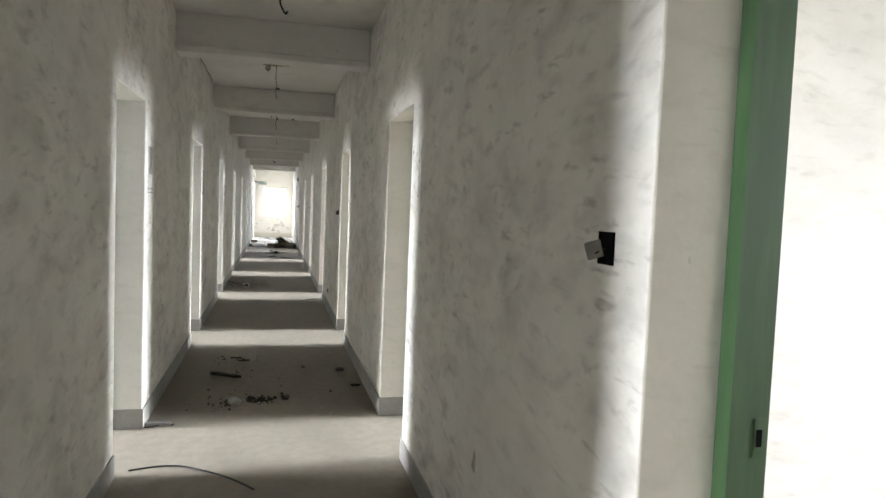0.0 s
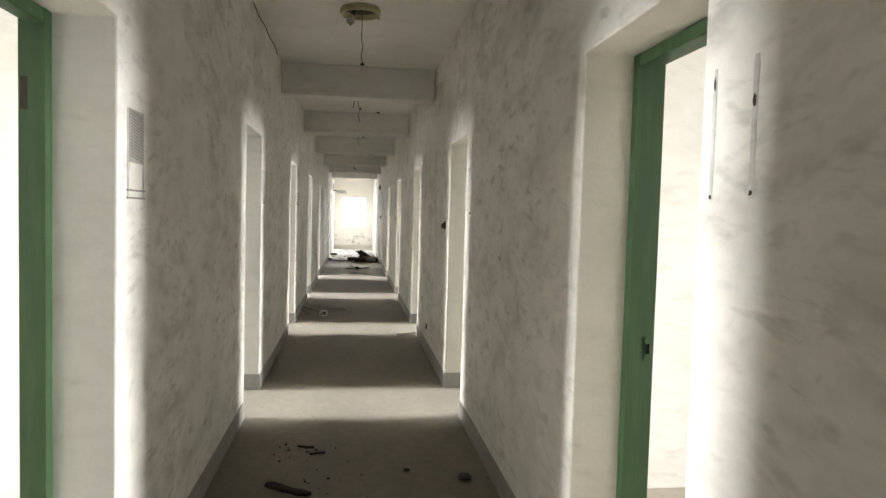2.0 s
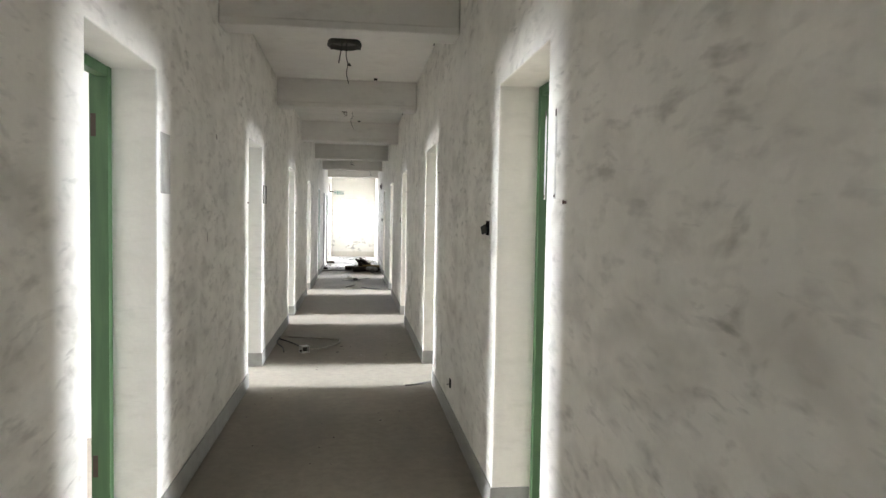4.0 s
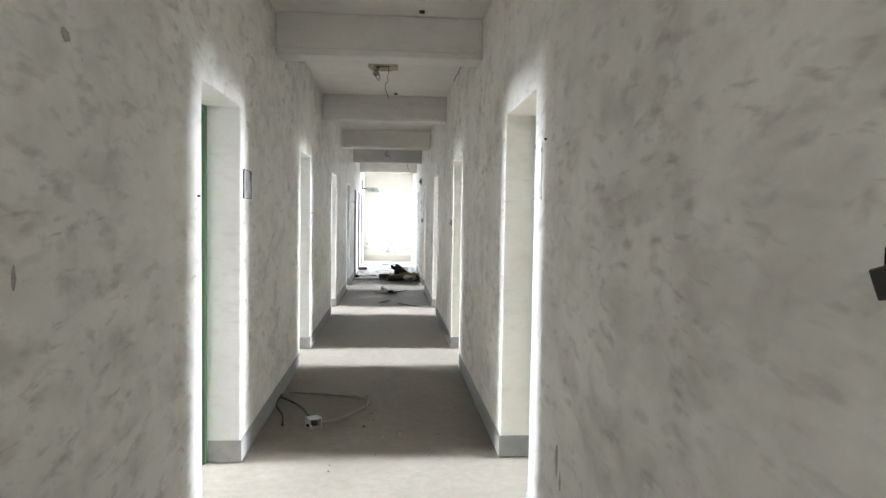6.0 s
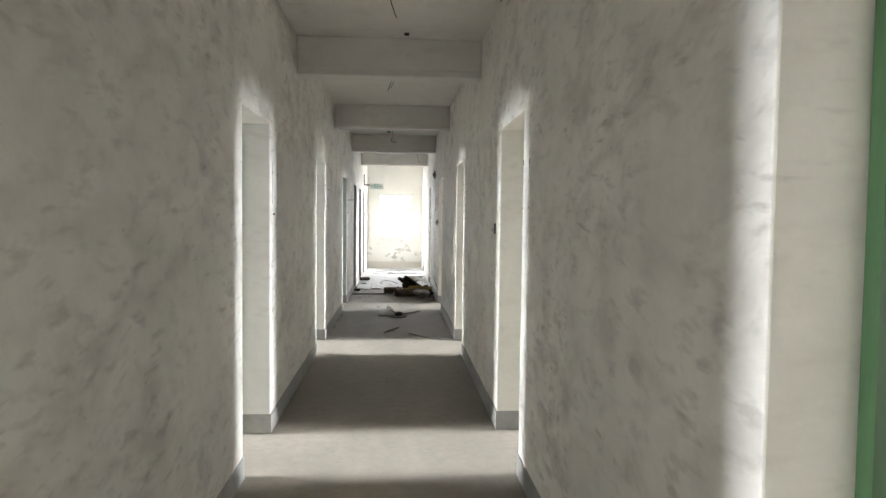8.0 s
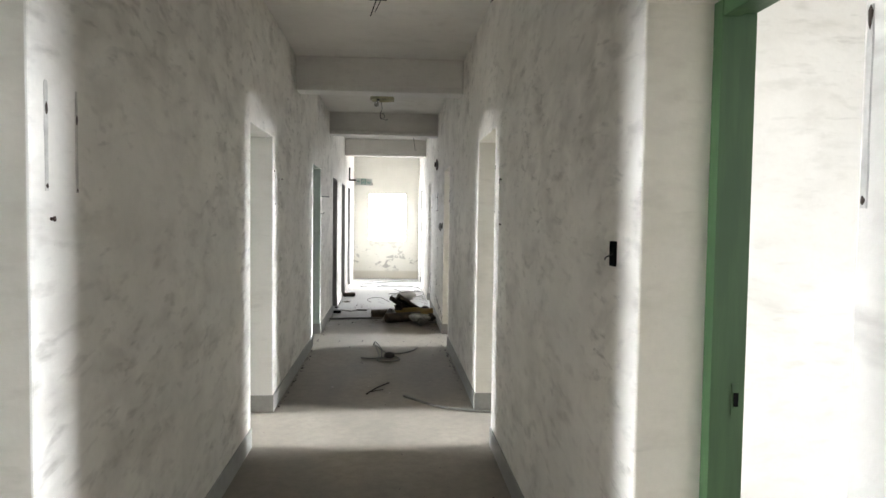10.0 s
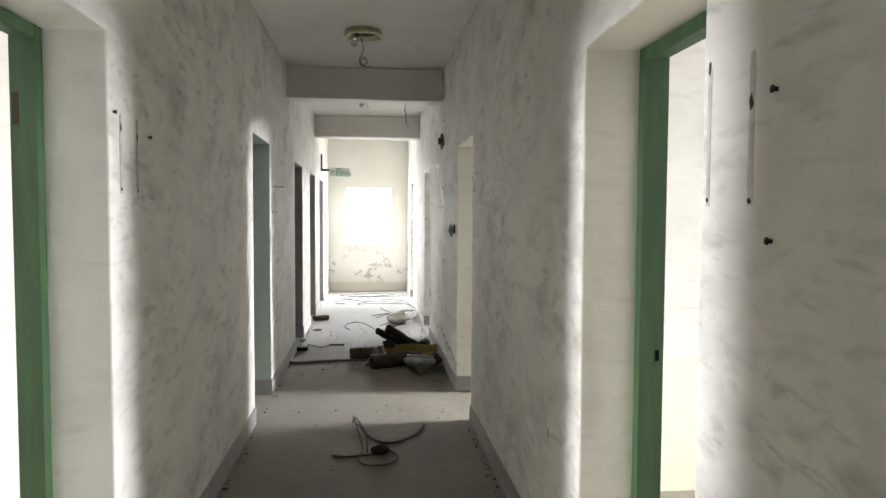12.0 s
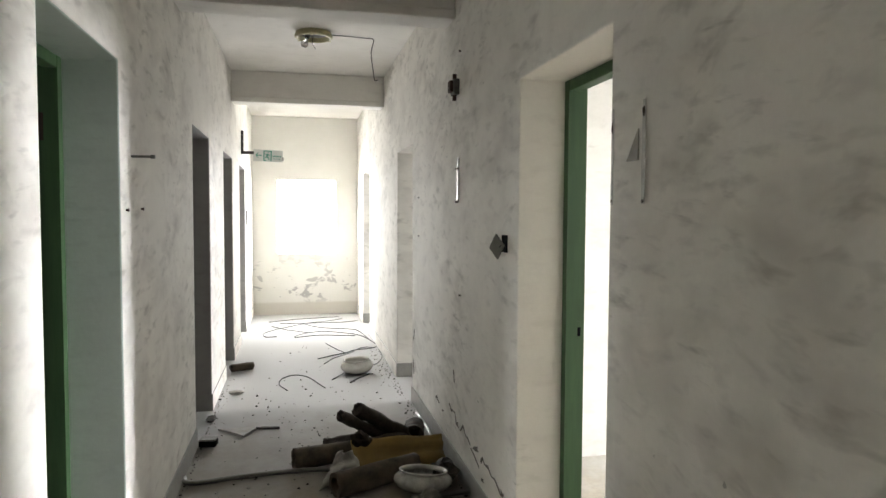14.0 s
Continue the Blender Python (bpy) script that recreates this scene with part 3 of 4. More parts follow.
def plate_rails(side, y0, y1, z0, z1, card=None, louvred=False, mat=None):
    """Two thin upright rails that held a room's name card."""
    mat = mat or STRIP
    x, s = (XR, -1) if side > 0 else (XL, 1)
    root = thing("name_card_holder", (x, (y0 + y1) / 2, z0), "thin metal name card rails beside a doorway" + (" holding a soiled card" if card else ", empty"), "card holder", "door name card holders")
    h, w = z1 - z0, y1 - y0
    rnd = random.Random(int(y0 * 100))
    for y, half in ((-w / 2, 0.011), (w / 2, 0.008)):
        bm = bmesh.new()
        z, ragged = 0.0, []
        while z < h:
            ragged.append((z, half * rnd.uniform(0.75, 1.05)))
            z += rnd.uniform(0.03, 0.07)
        ragged.append((h, half * 0.6))
        rows = [[bm.verts.new((s * d, y + e * k, q)) for k, d in ((-1, 0.0), (-0.8, 0.002), (0.8, 0.002), (1, 0.0))] for q, e in ragged]
        for p, q in zip(rows, rows[1:]):
            for k in range(3):
                bm.faces.new((p[k], p[k + 1], q[k + 1], q[k]))
        bmesh.ops.recalc_face_normals(bm, faces=bm.faces)
        part("rail", bm, mat, root)
        for q, long in () if card else ((rnd.uniform(0.0, 0.01), 0.006), (h * rnd.uniform(0.6, 0.95), 0.016)):
            bm = lump((0.002, half * 0.6, long), rnd.randint(1, 99), 2, 0.5)
            bm.transform(Matrix.Translation((s * 0.002, y, q)))
            part("screw", bm, HINGE, root)
    if card:
        a, b = card
        slip = part("card", box((min(s * 0.002, s * 0.0035), -w / 2 + 0.004, a), (max(s * 0.002, s * 0.0035), w / 2 - 0.004, b)), PAPER, root, "soiled louvred card" if louvred else "soiled grey card")
        if louvred:
            for k in range(15):
                z = a + 0.016 + k * (b - a - 0.03) / 14
                bm = box((0, -w * 0.38, -0.0015), (0.003, w * 0.36, 0.0015))
                bm.transform(Matrix.Translation((s * 0.0035 if s > 0 else -0.0075, 0, z)) @ Matrix.Rotation(radians(-7), 4, 'X'))
                part("rib", bm, RAIL, slip)
            for z in (0.0, 0.026):
                part("foot_bar", box((min(0, s * 0.005), -w / 2 - 0.012, z - 0.003), (max(0, s * 0.005), w / 2 + 0.012, z + 0.003)), RAIL, root)
    return root


plate_rails(1, 2.586, 2.745, 1.553, 1.852)
plate_rails(1, 6.068, 6.193, 1.53, 1.832)
plate_rails(1, 9.45, 9.6, 1.56, 1.83)
plate_rails(1, 12.84, 13.007, 1.535, 1.822)
plate_rails(1, 16.275, 16.44, 1.54, 1.838)
plate_rails(1, 19.70, 19.885, 1.56, 1.843, mat=WHITEPL)
plate_rails(-1, 3.66, 3.825, 1.53, 1.83, (0.12, 0.3), True)
plate_rails(-1, 7.05, 7.2, 1.55, 1.83, (0.0, 0.28))
plate_rails(-1, 13.925, 14.095, 1.569, 1.855)
plate_rails(-1, 17.4, 17.56, 1.586, 1.85)


def mesh_vent(y, z, w, h):
    root = thing("louvre_plate", (XL, y, z), "grey ribbed sheet in a thin dark frame beside a doorway", "wall plate")
    part("sheet", box((0, -w / 2, -h / 2), (0.004, w / 2, h / 2), 0.001), STRIP, root)
    for k in range(13):
        q = -h / 2 + 0.012 + k * (h - 0.024) / 12
        part("rib", box((0.004, -w / 2 + 0.012, q - 0.0015), (0.0055, w / 2 - 0.016, q + 0.0015)), RAIL, root)
    for lo, hi in (((0, -w / 2 - 0.005, -h / 2), (0.008, -w / 2, h / 2)), ((0, w / 2, -h / 2), (0.006, w / 2 + 0.003, h / 2)), ((0, -w / 2, h / 2), (0.007, w / 2, h / 2 + 0.004)), ((0, -w / 2, -h / 2 - 0.003), (0.006, w / 2, -h / 2))):
        part("edge_strip", box(lo, hi), DARKTIN, root, "thin dark frame strip")
    # Folded corner; the shadow at the fold is put in as dark grey.
    bm, rim = bmesh.new(), [(w / 2 - 0.055, h / 2), (w / 2, h / 2), (w / 2, h / 2 - 0.085)]
    top = [bm.verts.new((0.009 if k == 1 else 0.006, u, v)) for k, (u, v) in enumerate(rim)]
    low = [bm.verts.new((0.0045, u, v)) for u, v in rim]
    bm.faces.new(top), bm.faces.new(low[::-1])
    for k in range(3):
        bm.faces.new((top[k], low[k], low[(k + 1) % 3], top[(k + 1) % 3]))
    bmesh.ops.recalc_face_normals(bm, faces=bm.faces)
    part("bent_corner", bm, GREYPL, root, "bent corner with its shadow in the dark grey")
    return root


mesh_vent(10.59, 1.655, 0.21, 0.165)
# torn triangle of card caught in the rails
bm = bmesh.new()
tri = [(0, 0), (0.065, 0), (0.0, 0.085)]
fr = [bm.verts.new((0, y, z)) for y, z in tri]
bk = [bm.verts.new((-0.003, y + 0.002, z)) for y, z in tri]
bm.faces.new(fr), bm.faces.new(bk[::-1])
for k in range(3):
    bm.faces.new((fr[k], bk[k], bk[(k + 1) % 3], fr[(k + 1) % 3]))
bmesh.ops.recalc_face_normals(bm, faces=bm.faces)
single("torn_card", bm, CONDUIT, (XR - 0.009, 19.71, 1.68), "torn grey triangle of a name card on the wall", "card")


def peg(x, y, z, s, length=0.011, r=0.0045, mat=RUST):
    bm = lathe([(0, 0), (r, 0), (r, length * 0.8), (r * 1.7, length * 0.82), (r * 1.6, length), (0, length)], 10)
    bm.transform(Matrix.Rotation(s * math.pi / 2, 4, 'Y'))
    return single("wall_peg", bm, mat, (x, y, z), "short rusty peg driven into the plaster wall", "peg", "wall pegs")


for y, z in ((5.94, 1.516), (9.366, 1.831), (16.2, 1.473), (16.195, 1.75), (21.8, 2.46), (21.77, 1.068), (23.117, 1.661), (23.112, 1.367)):
    peg(XR, y, z, -1)
for y, z in ((9.54, 1.556), (13.945, 1.496), (17.338, 1.848), (17.69, 1.805), (20.85, 1.541), (21.11, 1.547)):
    peg(XL, y, z, 1)
peg(XL, 20.95, 1.757, 1, 0.09, 0.005, STEEL)


def wall_chip(side, y, z, w, h, seed):
    """A knocked spot where the wash has come off and the dirt shows."""
    bm = lump((0.0025, w / 2, h / 2), seed, 2, 0.6)
    return single("wall_chip", bm, CHIP, (XR if side > 0 else XL, y, z - h / 2), "small dark chip knocked in the plaster wall", "chip", "chips in the plaster")


CHIP = plain("bare_dirty_render", (0.45, 0.42, 0.375), 0.95, 0, 0.4, 30)
for k, spot in enumerate(((1, 1.36, 0.53, 0.05, 0.075), (1, 9.06, 0.48, 0.05, 0.13), (1, 9.0, 0.42, 0.03, 0.07), (1, 17.735, 0.61, 0.03, 0.04), (-1, 10.684, 0.706, 0.03, 0.06),
                          (-1, 8.03, 1.32, 0.02, 0.06), (-1, 8.3, 1.95, 0.045, 0.04))):
    wall_chip(*spot, k + 40)


def clamp():
    root = thing("cable_clamp", (XR, 21.87, 2.267), "weathered iron cable clamp bolted on the wall", "clamp")
    part("body", box((-0.035, -0.045, -0.045), (0, 0.045, 0.045), 0.006), GREYWIRE, root)
    part("jaw", box((-0.055, -0.03, -0.03), (-0.035, 0.03, 0.035), 0.004), RUST, root)
    for z in (-0.058, 0.058):
        part("bolt", lathe([(0, -0.018), (0.012, -0.018), (0.012, 0.018), (0, 0.018)], 8, m=Matrix.Translation((-0.02, 0, z))), RUST, root)


clamp()


def white_strip():
    root = thing("wall_bracket_strip", (XR, 21.845, 1.605), "white metal bracket strip with a dark clip on the wall", "bracket")
    part("strip", box((-0.006, -0.022, 0), (0, 0.022, 0.255), 0.002), STEEL, root)
    part("clip", box((-0.016, -0.03, 0.185), (-0.006, 0.018, 0.197), 0.002), RUST, root)
    part("hook", box((-0.014, -0.012, -0.006), (-0.001, 0.03, 0.008), 0.002), RUST, root)


white_strip()


# ---- exit sign on its bracket ----
def exit_sign():
    root = thing("exit_sign", (XL, 26.5, 2.2), "grey exit sign with green arrow on an iron bracket", "sign")
    DARK = plain("dark_bracket_iron", (0.03, 0.025, 0.022), 0.7)
    part("bracket", box((0, -0.02, 0.05), (0.03, 0.02, 0.33), 0.003), DARK, root, "dark iron wall bracket")
    part("arm", box((0.03, -0.02, 0.05), (0.15, 0.02, 0.085), 0.003), DARK, root)
    for z in (0.12, 0.2, 0.28):
        part("screw", lathe([(0, 0), (0.008, 0), (0.007, 0.004), (0, 0.004)], 8, m=Matrix.Translation((0.015, -0.02, z)) @ Matrix.Rotation(math.pi / 2, 4, 'X')), STEEL, root)
    tilt = Matrix.Translation((0.14, 0, 0)) @ Matrix.Rotation(radians(2), 4, 'Y')
    panel_mat = plain("sign_panel", (0.5, 0.52, 0.5), 0.4, 0, 0.12, 8)
    teal = plain("sign_green", (0.0, 0.22, 0.16), 0.5, 0, 0.2, 8)

    def flat(name, boxes, mat, label=""):
        bm = bmesh.new()
        for lo, hi in boxes:
            add_box(bm, lo, hi)
        bm.transform(tilt)
        return part(name, bm, mat, panel if name != "panel" else root, label)

    panel = flat("panel", [((0, -0.012, -0.03), (0.345, 0.012, 0.11))], panel_mat, "grey sign panel")
    y0, y1 = -0.0135, -0.0125
    flat("arrow", [((0.03, y0, 0.036), (0.1, y1, 0.046))], teal)
    bm = bmesh.new()
    for s in (1, -1):
        tmp = box((0.03, y0 - 0.0004, 0.037), (0.07, y1, 0.046))
        tmp.transform(Matrix.Translation((0.03, 0, 0.041)) @ Matrix.Rotation(s * 0.8, 4, 'Y') @ Matrix.Translation((-0.03, 0, -0.041)))
        me = bpy.data.meshes.new("t")
        tmp.to_mesh(me)
        tmp.free()
        bm.from_mesh(me)
        bpy.data.meshes.remove(me)
    bm.transform(tilt)
    part("arrow_head", bm, teal, panel)
    a, b = 0.12, 0.215
    flat("door_outline", [((a, y0, -0.022), (a + 0.012, y1, 0.102)), ((b - 0.012, y0, -0.022), (b, y1, 0.102)), ((a + 0.012, y0, 0.092), (b - 0.012, y1, 0.102)), ((a + 0.012, y0, -0.022), (a + 0.03, y1, -0.012))], teal)
    bm = bmesh.new()
    for p, q in (((0.17, 0.06), (0.16, 0.03)), ((0.16, 0.03), (0.14, 0.012)), ((0.16, 0.03), (0.185, 0.01)), ((0.185, 0.01), (0.185, -0.012)), ((0.17, 0.058), (0.145, 0.05)), ((0.17, 0.058), (0.192, 0.044)), ((0.174, 0.076), (0.174, 0.084))):
        tube([(p[0], y0, p[1]), (q[0], y0, q[1])], 0.006, 6, 1, bm)
    bm.transform(tilt)
    part("running_figure", bm, teal, panel)
    flat("text_bar", [((0.228 + k * 0.017, y0, 0.03), (0.24 + k * 0.017, y1, 0.046)) for k in range(6)], teal)
    flat("text_bar", [((0.24 + k * 0.02, y0, 0.002), (0.252 + k * 0.02, y1, 0.012)) for k in range(4)], teal)
    part("end_cap", box((0.484, -0.014, -0.028), (0.497, 0.014, 0.02), 0.003), GREYPL, root)


exit_sign()


# ---- floor litter, from the first doorway on ----
def cable(pts, r, label, mat=WIRE, group="loose cables", z=None):
    z = r if z is None else z
    return single("loose_cable", tube([(p[0], p[1], (p[2] if len(p) > 2 else 0) + z) for p in pts], r, 6, 6), mat, (0, 0, 0), label, "cable", group)


cable([(-0.7, 2.83), (-0.56, 2.87), (-0.43, 2.855), (-0.3, 2.77), (-0.177, 2.663), (-0.09, 2.56), (-0.03, 2.479)], 0.005, "thin black cable bent in an arc on the floor")
cable([(-0.85, 3.62), (-0.74, 3.57), (-0.66, 3.6), (-0.57, 3.6)], 0.004, "thin black cable end lying in a doorway")
single("metal_strip", box((-0.11, -0.02, 0), (0.11, 0.02, 0.02), 0.004), STEEL, (-0.70, 3.62, 0), "pale bent metal strip lying in a doorway", "metal strip", rz=-6)


def splinter(loc, size, rz, mat, label, name="wood_splinter", cat="wood"):
    bm = bmesh.new()
    L, W, H = size
    n = 7
    prev = None
    random.seed(int(abs(loc[0] * 917 + loc[1] * 131)))
    for k in range(n):
        x = -L / 2 + L * k / (n - 1)
        w = W / 2 * (0.55 if k in (0, n - 1) else 1) * random.uniform(0.8, 1.1)
        o = random.uniform(-0.1, 0.1) * W
        ring = [bm.verts.new((x + random.uniform(-0.2, 0.2) * W, o + a * w, b * H * random.uniform(0.85, 1.1))) for a, b in ((-1, 0), (1, 0), (0.8, 1), (-0.7, 0.9))]
        if prev:
            for i in range(4):
                bm.faces.new((prev[i], prev[(i + 1) % 4], ring[(i + 1) % 4], ring[i]))
        else:
            bm.faces.new(ring[::-1])
        prev = ring
    bm.faces.new(prev)
    bmesh.ops.recalc_face_normals(bm, faces=bm.faces)
    return single(name, bm, mat, loc, label, cat, rz=rz)


splinter((-0.335, 4.90, 0), (0.29, 0.06, 0.018), -33, BARK, "dark charred wood splinter on the floor")
splinter((-0.29, 5.57, 0), (0.09, 0.025, 0.01), -20, BARK, "small dark wood chip on the floor")
splinter((-0.2, 5.45, 0), (0.1, 0.022, 0.01), 12, BARK, "small dark wood chip on the floor")
single("mortar_lump", lump((0.05, 0.035, 0.035), 3), PAPER, (-0.214, 4.02, 0), "pale broken mortar lump on the floor", "rubble")
single("leaf_litter", lump((0.04, 0.06, 0.012), 5), SOIL, (0.65, 5.0, 0), "dark dry leaf on the floor", "leaf", "dry leaves")
single("leaf_litter", lump((0.045, 0.02, 0.01), 6), SOIL, (0.73, 4.47, 0), "dark dry leaf on the floor", "leaf", "dry leaves")
single("leaf_litter", lump((0.02, 0.02, 0.008), 7), SOIL, (0.33, 5.14, 0), "dark dry leaf on the floor", "leaf", "dry leaves")


def crumbs(name, spots, mat, label, seed, size=(0.002, 0.008)):
    """Uncountable scattered crumbs: spots of (x, y, spread x, spread y, count)."""
    random.seed(seed)
    bm = bmesh.new()
    for cx, cy, sx, sy, count in spots:
        for _ in range(count):
            x, y = cx + random.gauss(0, sx), cy + random.gauss(0, sy)
            x = min(max(x, XL + 0.025), XR - 0.025)
            r = random.uniform(*size) * random.choice((0.6, 1, 1, 1.5))
            base = [bm.verts.new((x + r * random.uniform(0.6, 1.2) * math.cos(a), y + r * random.uniform(0.6, 1.2) * math.sin(a), 0)) for a in (0, 1.6, 3.1, 4.7)]
            top = [bm.verts.new(Vector((x, y, 0)).lerp(v.co, 0.6) + Vector((0, 0, r * random.uniform(0.4, 0.9)))) for v in base]
            for k in range(4):
                bm.faces.new((base[k], base[(k + 1) % 4], top[(k + 1) % 4], top[k]))
            bm.faces.new(top)
    bmesh.ops.recalc_face_normals(bm, faces=bm.faces)
    return single(name, bm, mat, (0, 0, 0), label, "debris", kind="stuff")


crumbs("dirt_crumbs", [(-0.02, 4.12, 0.06, 0.05, 90), (-0.3, 4.0, 0.09, 0.08, 40), (-0.3, 5.5, 0.12, 0.12, 30), (-0.2, 4.3, 0.15, 0.1, 30), (0.15, 4.2, 0.06, 0.04, 25), (0.1, 5.0, 0.4, 0.5, 25),
                       (-0.2, 4.95, 0.08, 0.1, 15), (0.0, 8.5, 0.5, 0.7, 22), (0.1, 11.4, 0.4, 0.5, 30), (0.2, 15.2, 0.4, 0.7, 14), (0.1, 19.9, 0.3, 0.5, 16)], SOIL, "dark crumbs of dirt scattered on the floor", 11)
crumbs("dirt_clods", [(-0.02, 4.12, 0.05, 0.04, 26), (-0.1, 4.14, 0.05, 0.03, 10), (0.14, 4.2, 0.03, 0.03, 6), (-0.3, 4.02, 0.05, 0.05, 8), (-0.28, 5.52, 0.08, 0.06, 8)], SOIL, "dark clods of dirt heaped on the floor", 15, (0.008, 0.02))
crumbs("plaster_crumbs", [(-0.02, 4.1, 0.08, 0.06, 30), (-0.3, 4.05, 0.08, 0.06, 20), (0.2, 3.7, 0.2, 0.1, 8), (0.2, 10.88, 0.05, 0.05, 6), (-0.5, 11.1, 0.05, 0.05, 3), (0.0, 18.2, 0.4, 0.6, 10)], PAPER, "pale plaster crumbs scattered on the floor", 12)

cable([(0.564, 9.57), (0.66, 9.6), (0.75, 9.66), (0.86, 9.72)], 0.008, "short dark cable lying across the floor edge", GREYWIRE)


# ---- dropped socket on its conduit ----
def dropped_socket():
    root = thing("socket_box", (-0.4, 11.06, 0), "white socket box on a bent plastic conduit, lying on floor", "socket")
    bm = bmesh.new()
    for lo, hi in (((-0.045, -0.04, 0.002), (-0.037, 0.04, 0.075)), ((0.037, -0.04, 0.002), (0.045, 0.04, 0.075)), ((-0.037, -0.04, 0.002), (0.037, 0.04, 0.01)), ((-0.037, -0.04, 0.067), (0.037, 0.04, 0.075)), ((-0.037, 0.032, 0.01), (0.037, 0.04, 0.067))):
        add_box(bm, lo, hi, 0.0015)
    bm.transform(Matrix.Rotation(0.5, 4, 'Z'))
    part("box", bm, WHITEPL, root)
    bm = box((-0.02, -0.03, 0.02), (0.02, 0.03, 0.06), 0.003)
    bm.transform(Matrix.Rotation(0.5, 4, 'Z'))
    part("insert", bm, DARKTIN, root)
    bm = lathe([(0, 0), (0.012, 0), (0.01, 0.003), (0, 0.003)], 10, m=Matrix.Translation((-0.035, -0.046, 0.03)) @ Matrix.Rotation(math.pi / 2, 4, 'X'))
    part("knockout", bm, BLACK, root)
    o = Vector((0.4, -11.06, 0))
    part("conduit", tube([Vector(p) + o for p in ((-0.347, 11.07, 0.03), (-0.26, 11.19, 0.014), (-0.171, 11.317, 0.012), (-0.09, 11.46, 0.012), (-0.046, 11.592, 0.012), (-0.05, 11.72, 0.012), (-0.09, 11.765, 0.012), (-0.2, 11.82, 0.012), (-0.373, 11.89, 0.012), (-0.55, 11.93, 0.014), (-0.7, 11.955, 0.015))], 0.009, 8), CONDUIT, root, "pale bent plastic conduit")
    part("wire", tube([Vector(p) + o for p in ((-0.41, 11.1, 0.05), (-0.47, 11.28, 0.03), (-0.53, 11.5, 0.008), (-0.63, 11.68, 0.008), (-0.735, 11.78, 0.02))], 0.008, 6), WIRE, root, "black wire")
    part("wire", tube([Vector(p) + o for p in ((-0.735, 11.8, 0.04), (-0.745, 11.6, 0.01), (-0.66, 11.35, 0.006), (-0.62, 11.1, 0.006))], 0.007, 6), WIRE, root, "black wire")


dropped_socket()

# ---- cables past the fifth pair of doors ----
cable([(0.255, 17.69), (0.33, 17.6), (0.45, 17.44), (0.573, 17.346), (0.72, 17.27), (0.98, 17.2)], 0.011, "stiff brown cable lying across a doorway", GREYWIRE)
cable([(-0.06, 17.78), (-0.03, 17.86), (0.03, 18.0), (0.13, 18.17)], 0.006, "dry dark twig on the floor", BARK, "twigs")
cable([(-0.03, 17.86), (0.02, 17.9), (0.08, 17.93)], 0.004, "dry dark twig on the floor", BARK, "twigs")
cable([(-0.04, 19.95), (-0.01, 19.75, 0.03), (0.08, 19.55), (0.2, 19.45), (0.33, 19.55), (0.4, 19.66), (0.45, 19.8)], 0.0074, "brown stiff cable curled on the floor", GREYWIRE)
cable([(-0.05, 19.9, 0.05), (0.0, 19.6), (0.02, 19.35), (0.0, 19.15), (0.06, 19.07), (0.18, 19.08), (0.24, 19.18), (0.2, 19.3), (0.1, 19.28)], 0.0062, "brown stiff cable curled on the floor", GREYWIRE)
cable([(-0.17, 19.25), (-0.08, 19.22), (0.02, 19.24), (0.1, 19.25)], 0.0068, "short stiff cable piece on the floor", GREYWIRE)
cable([(-0.06, 19.95, 0.0), (-0.03, 19.8, 0.07), (0.04, 19.5, 0.05), (0.05, 19.3, 0.0)], 0.0043, "black wire loop standing off the floor", WIRE)
single("rubber_plug", lump((0.06, 0.045, 0.035), 9, 2, 0.1), SOIL, (0.13, 19.27, 0), "dark rubber plug block on the floor", "plug")

# ---- rubbish heap ----
def roll(a, b, r, mat, label, hollow=True, wob=0.08):
    """A rolled or rotten tube from a to b."""
    a, b = Vector(a), Vector(b)
    L = (b - a).length
    bm, seg, nr = bmesh.new(), 24, 19
    rings = []
    for i in range(nr):
        ring = []
        for k in range(seg):
            t = 2 * math.pi * k / seg
            rr = r * (1 + wob * noise.noise(Vector((math.cos(t) * 1.5, math.sin(t) * 1.5, i * 0.3 + a.x * 9))) + wob * 0.7 * noise.noise(Vector((math.cos(t) * 4, math.sin(t) * 4, i * 0.5 + b.x * 7))))
            e = 0.012 * noise.noise(Vector((k * 0.45, a.y * 5, b.x * 4))) if i in (0, nr - 1) else 0
            ring.append(bm.verts.new((rr * math.cos(t), rr * math.sin(t), L * i / (nr - 1) + e)))
        rings.append(ring)
    for p, q in zip(rings, rings[1:]):
        for k in range(seg):
            bm.faces.new((p[k], p[(k + 1) % seg], q[(k + 1) % seg], q[k])).smooth = True
    for ring, z in ((rings[0], 1), (rings[-1], -1)):
        inner = [bm.verts.new((v.co.x * 0.62, v.co.y * 0.62, v.co.z)) for v in ring]
        deep = [bm.verts.new((v.co.x * 0.55, v.co.y * 0.55, v.co.z + z * (0.09 if hollow else 0.01))) for v in ring]
        for k in range(seg):
            bm.faces.new((ring[k], ring[(k + 1) % seg], inner[(k + 1) % seg], inner[k]))
            bm.faces.new((inner[k], inner[(k + 1) % seg], deep[(k + 1) % seg], deep[k]))
        bm.faces.new(deep)
    bmesh.ops.recalc_face_normals(bm, faces=bm.faces)
    bm.transform(Matrix.Translation(a) @ (b - a).to_track_quat('Z', 'Y').to_matrix().to_4x4())
    return single("rolled_mat" if mat is ROLL else "rotten_log", bm, mat, (0, 0, 0), label, "roll" if mat is ROLL else "log", "rolls and logs of the heap")


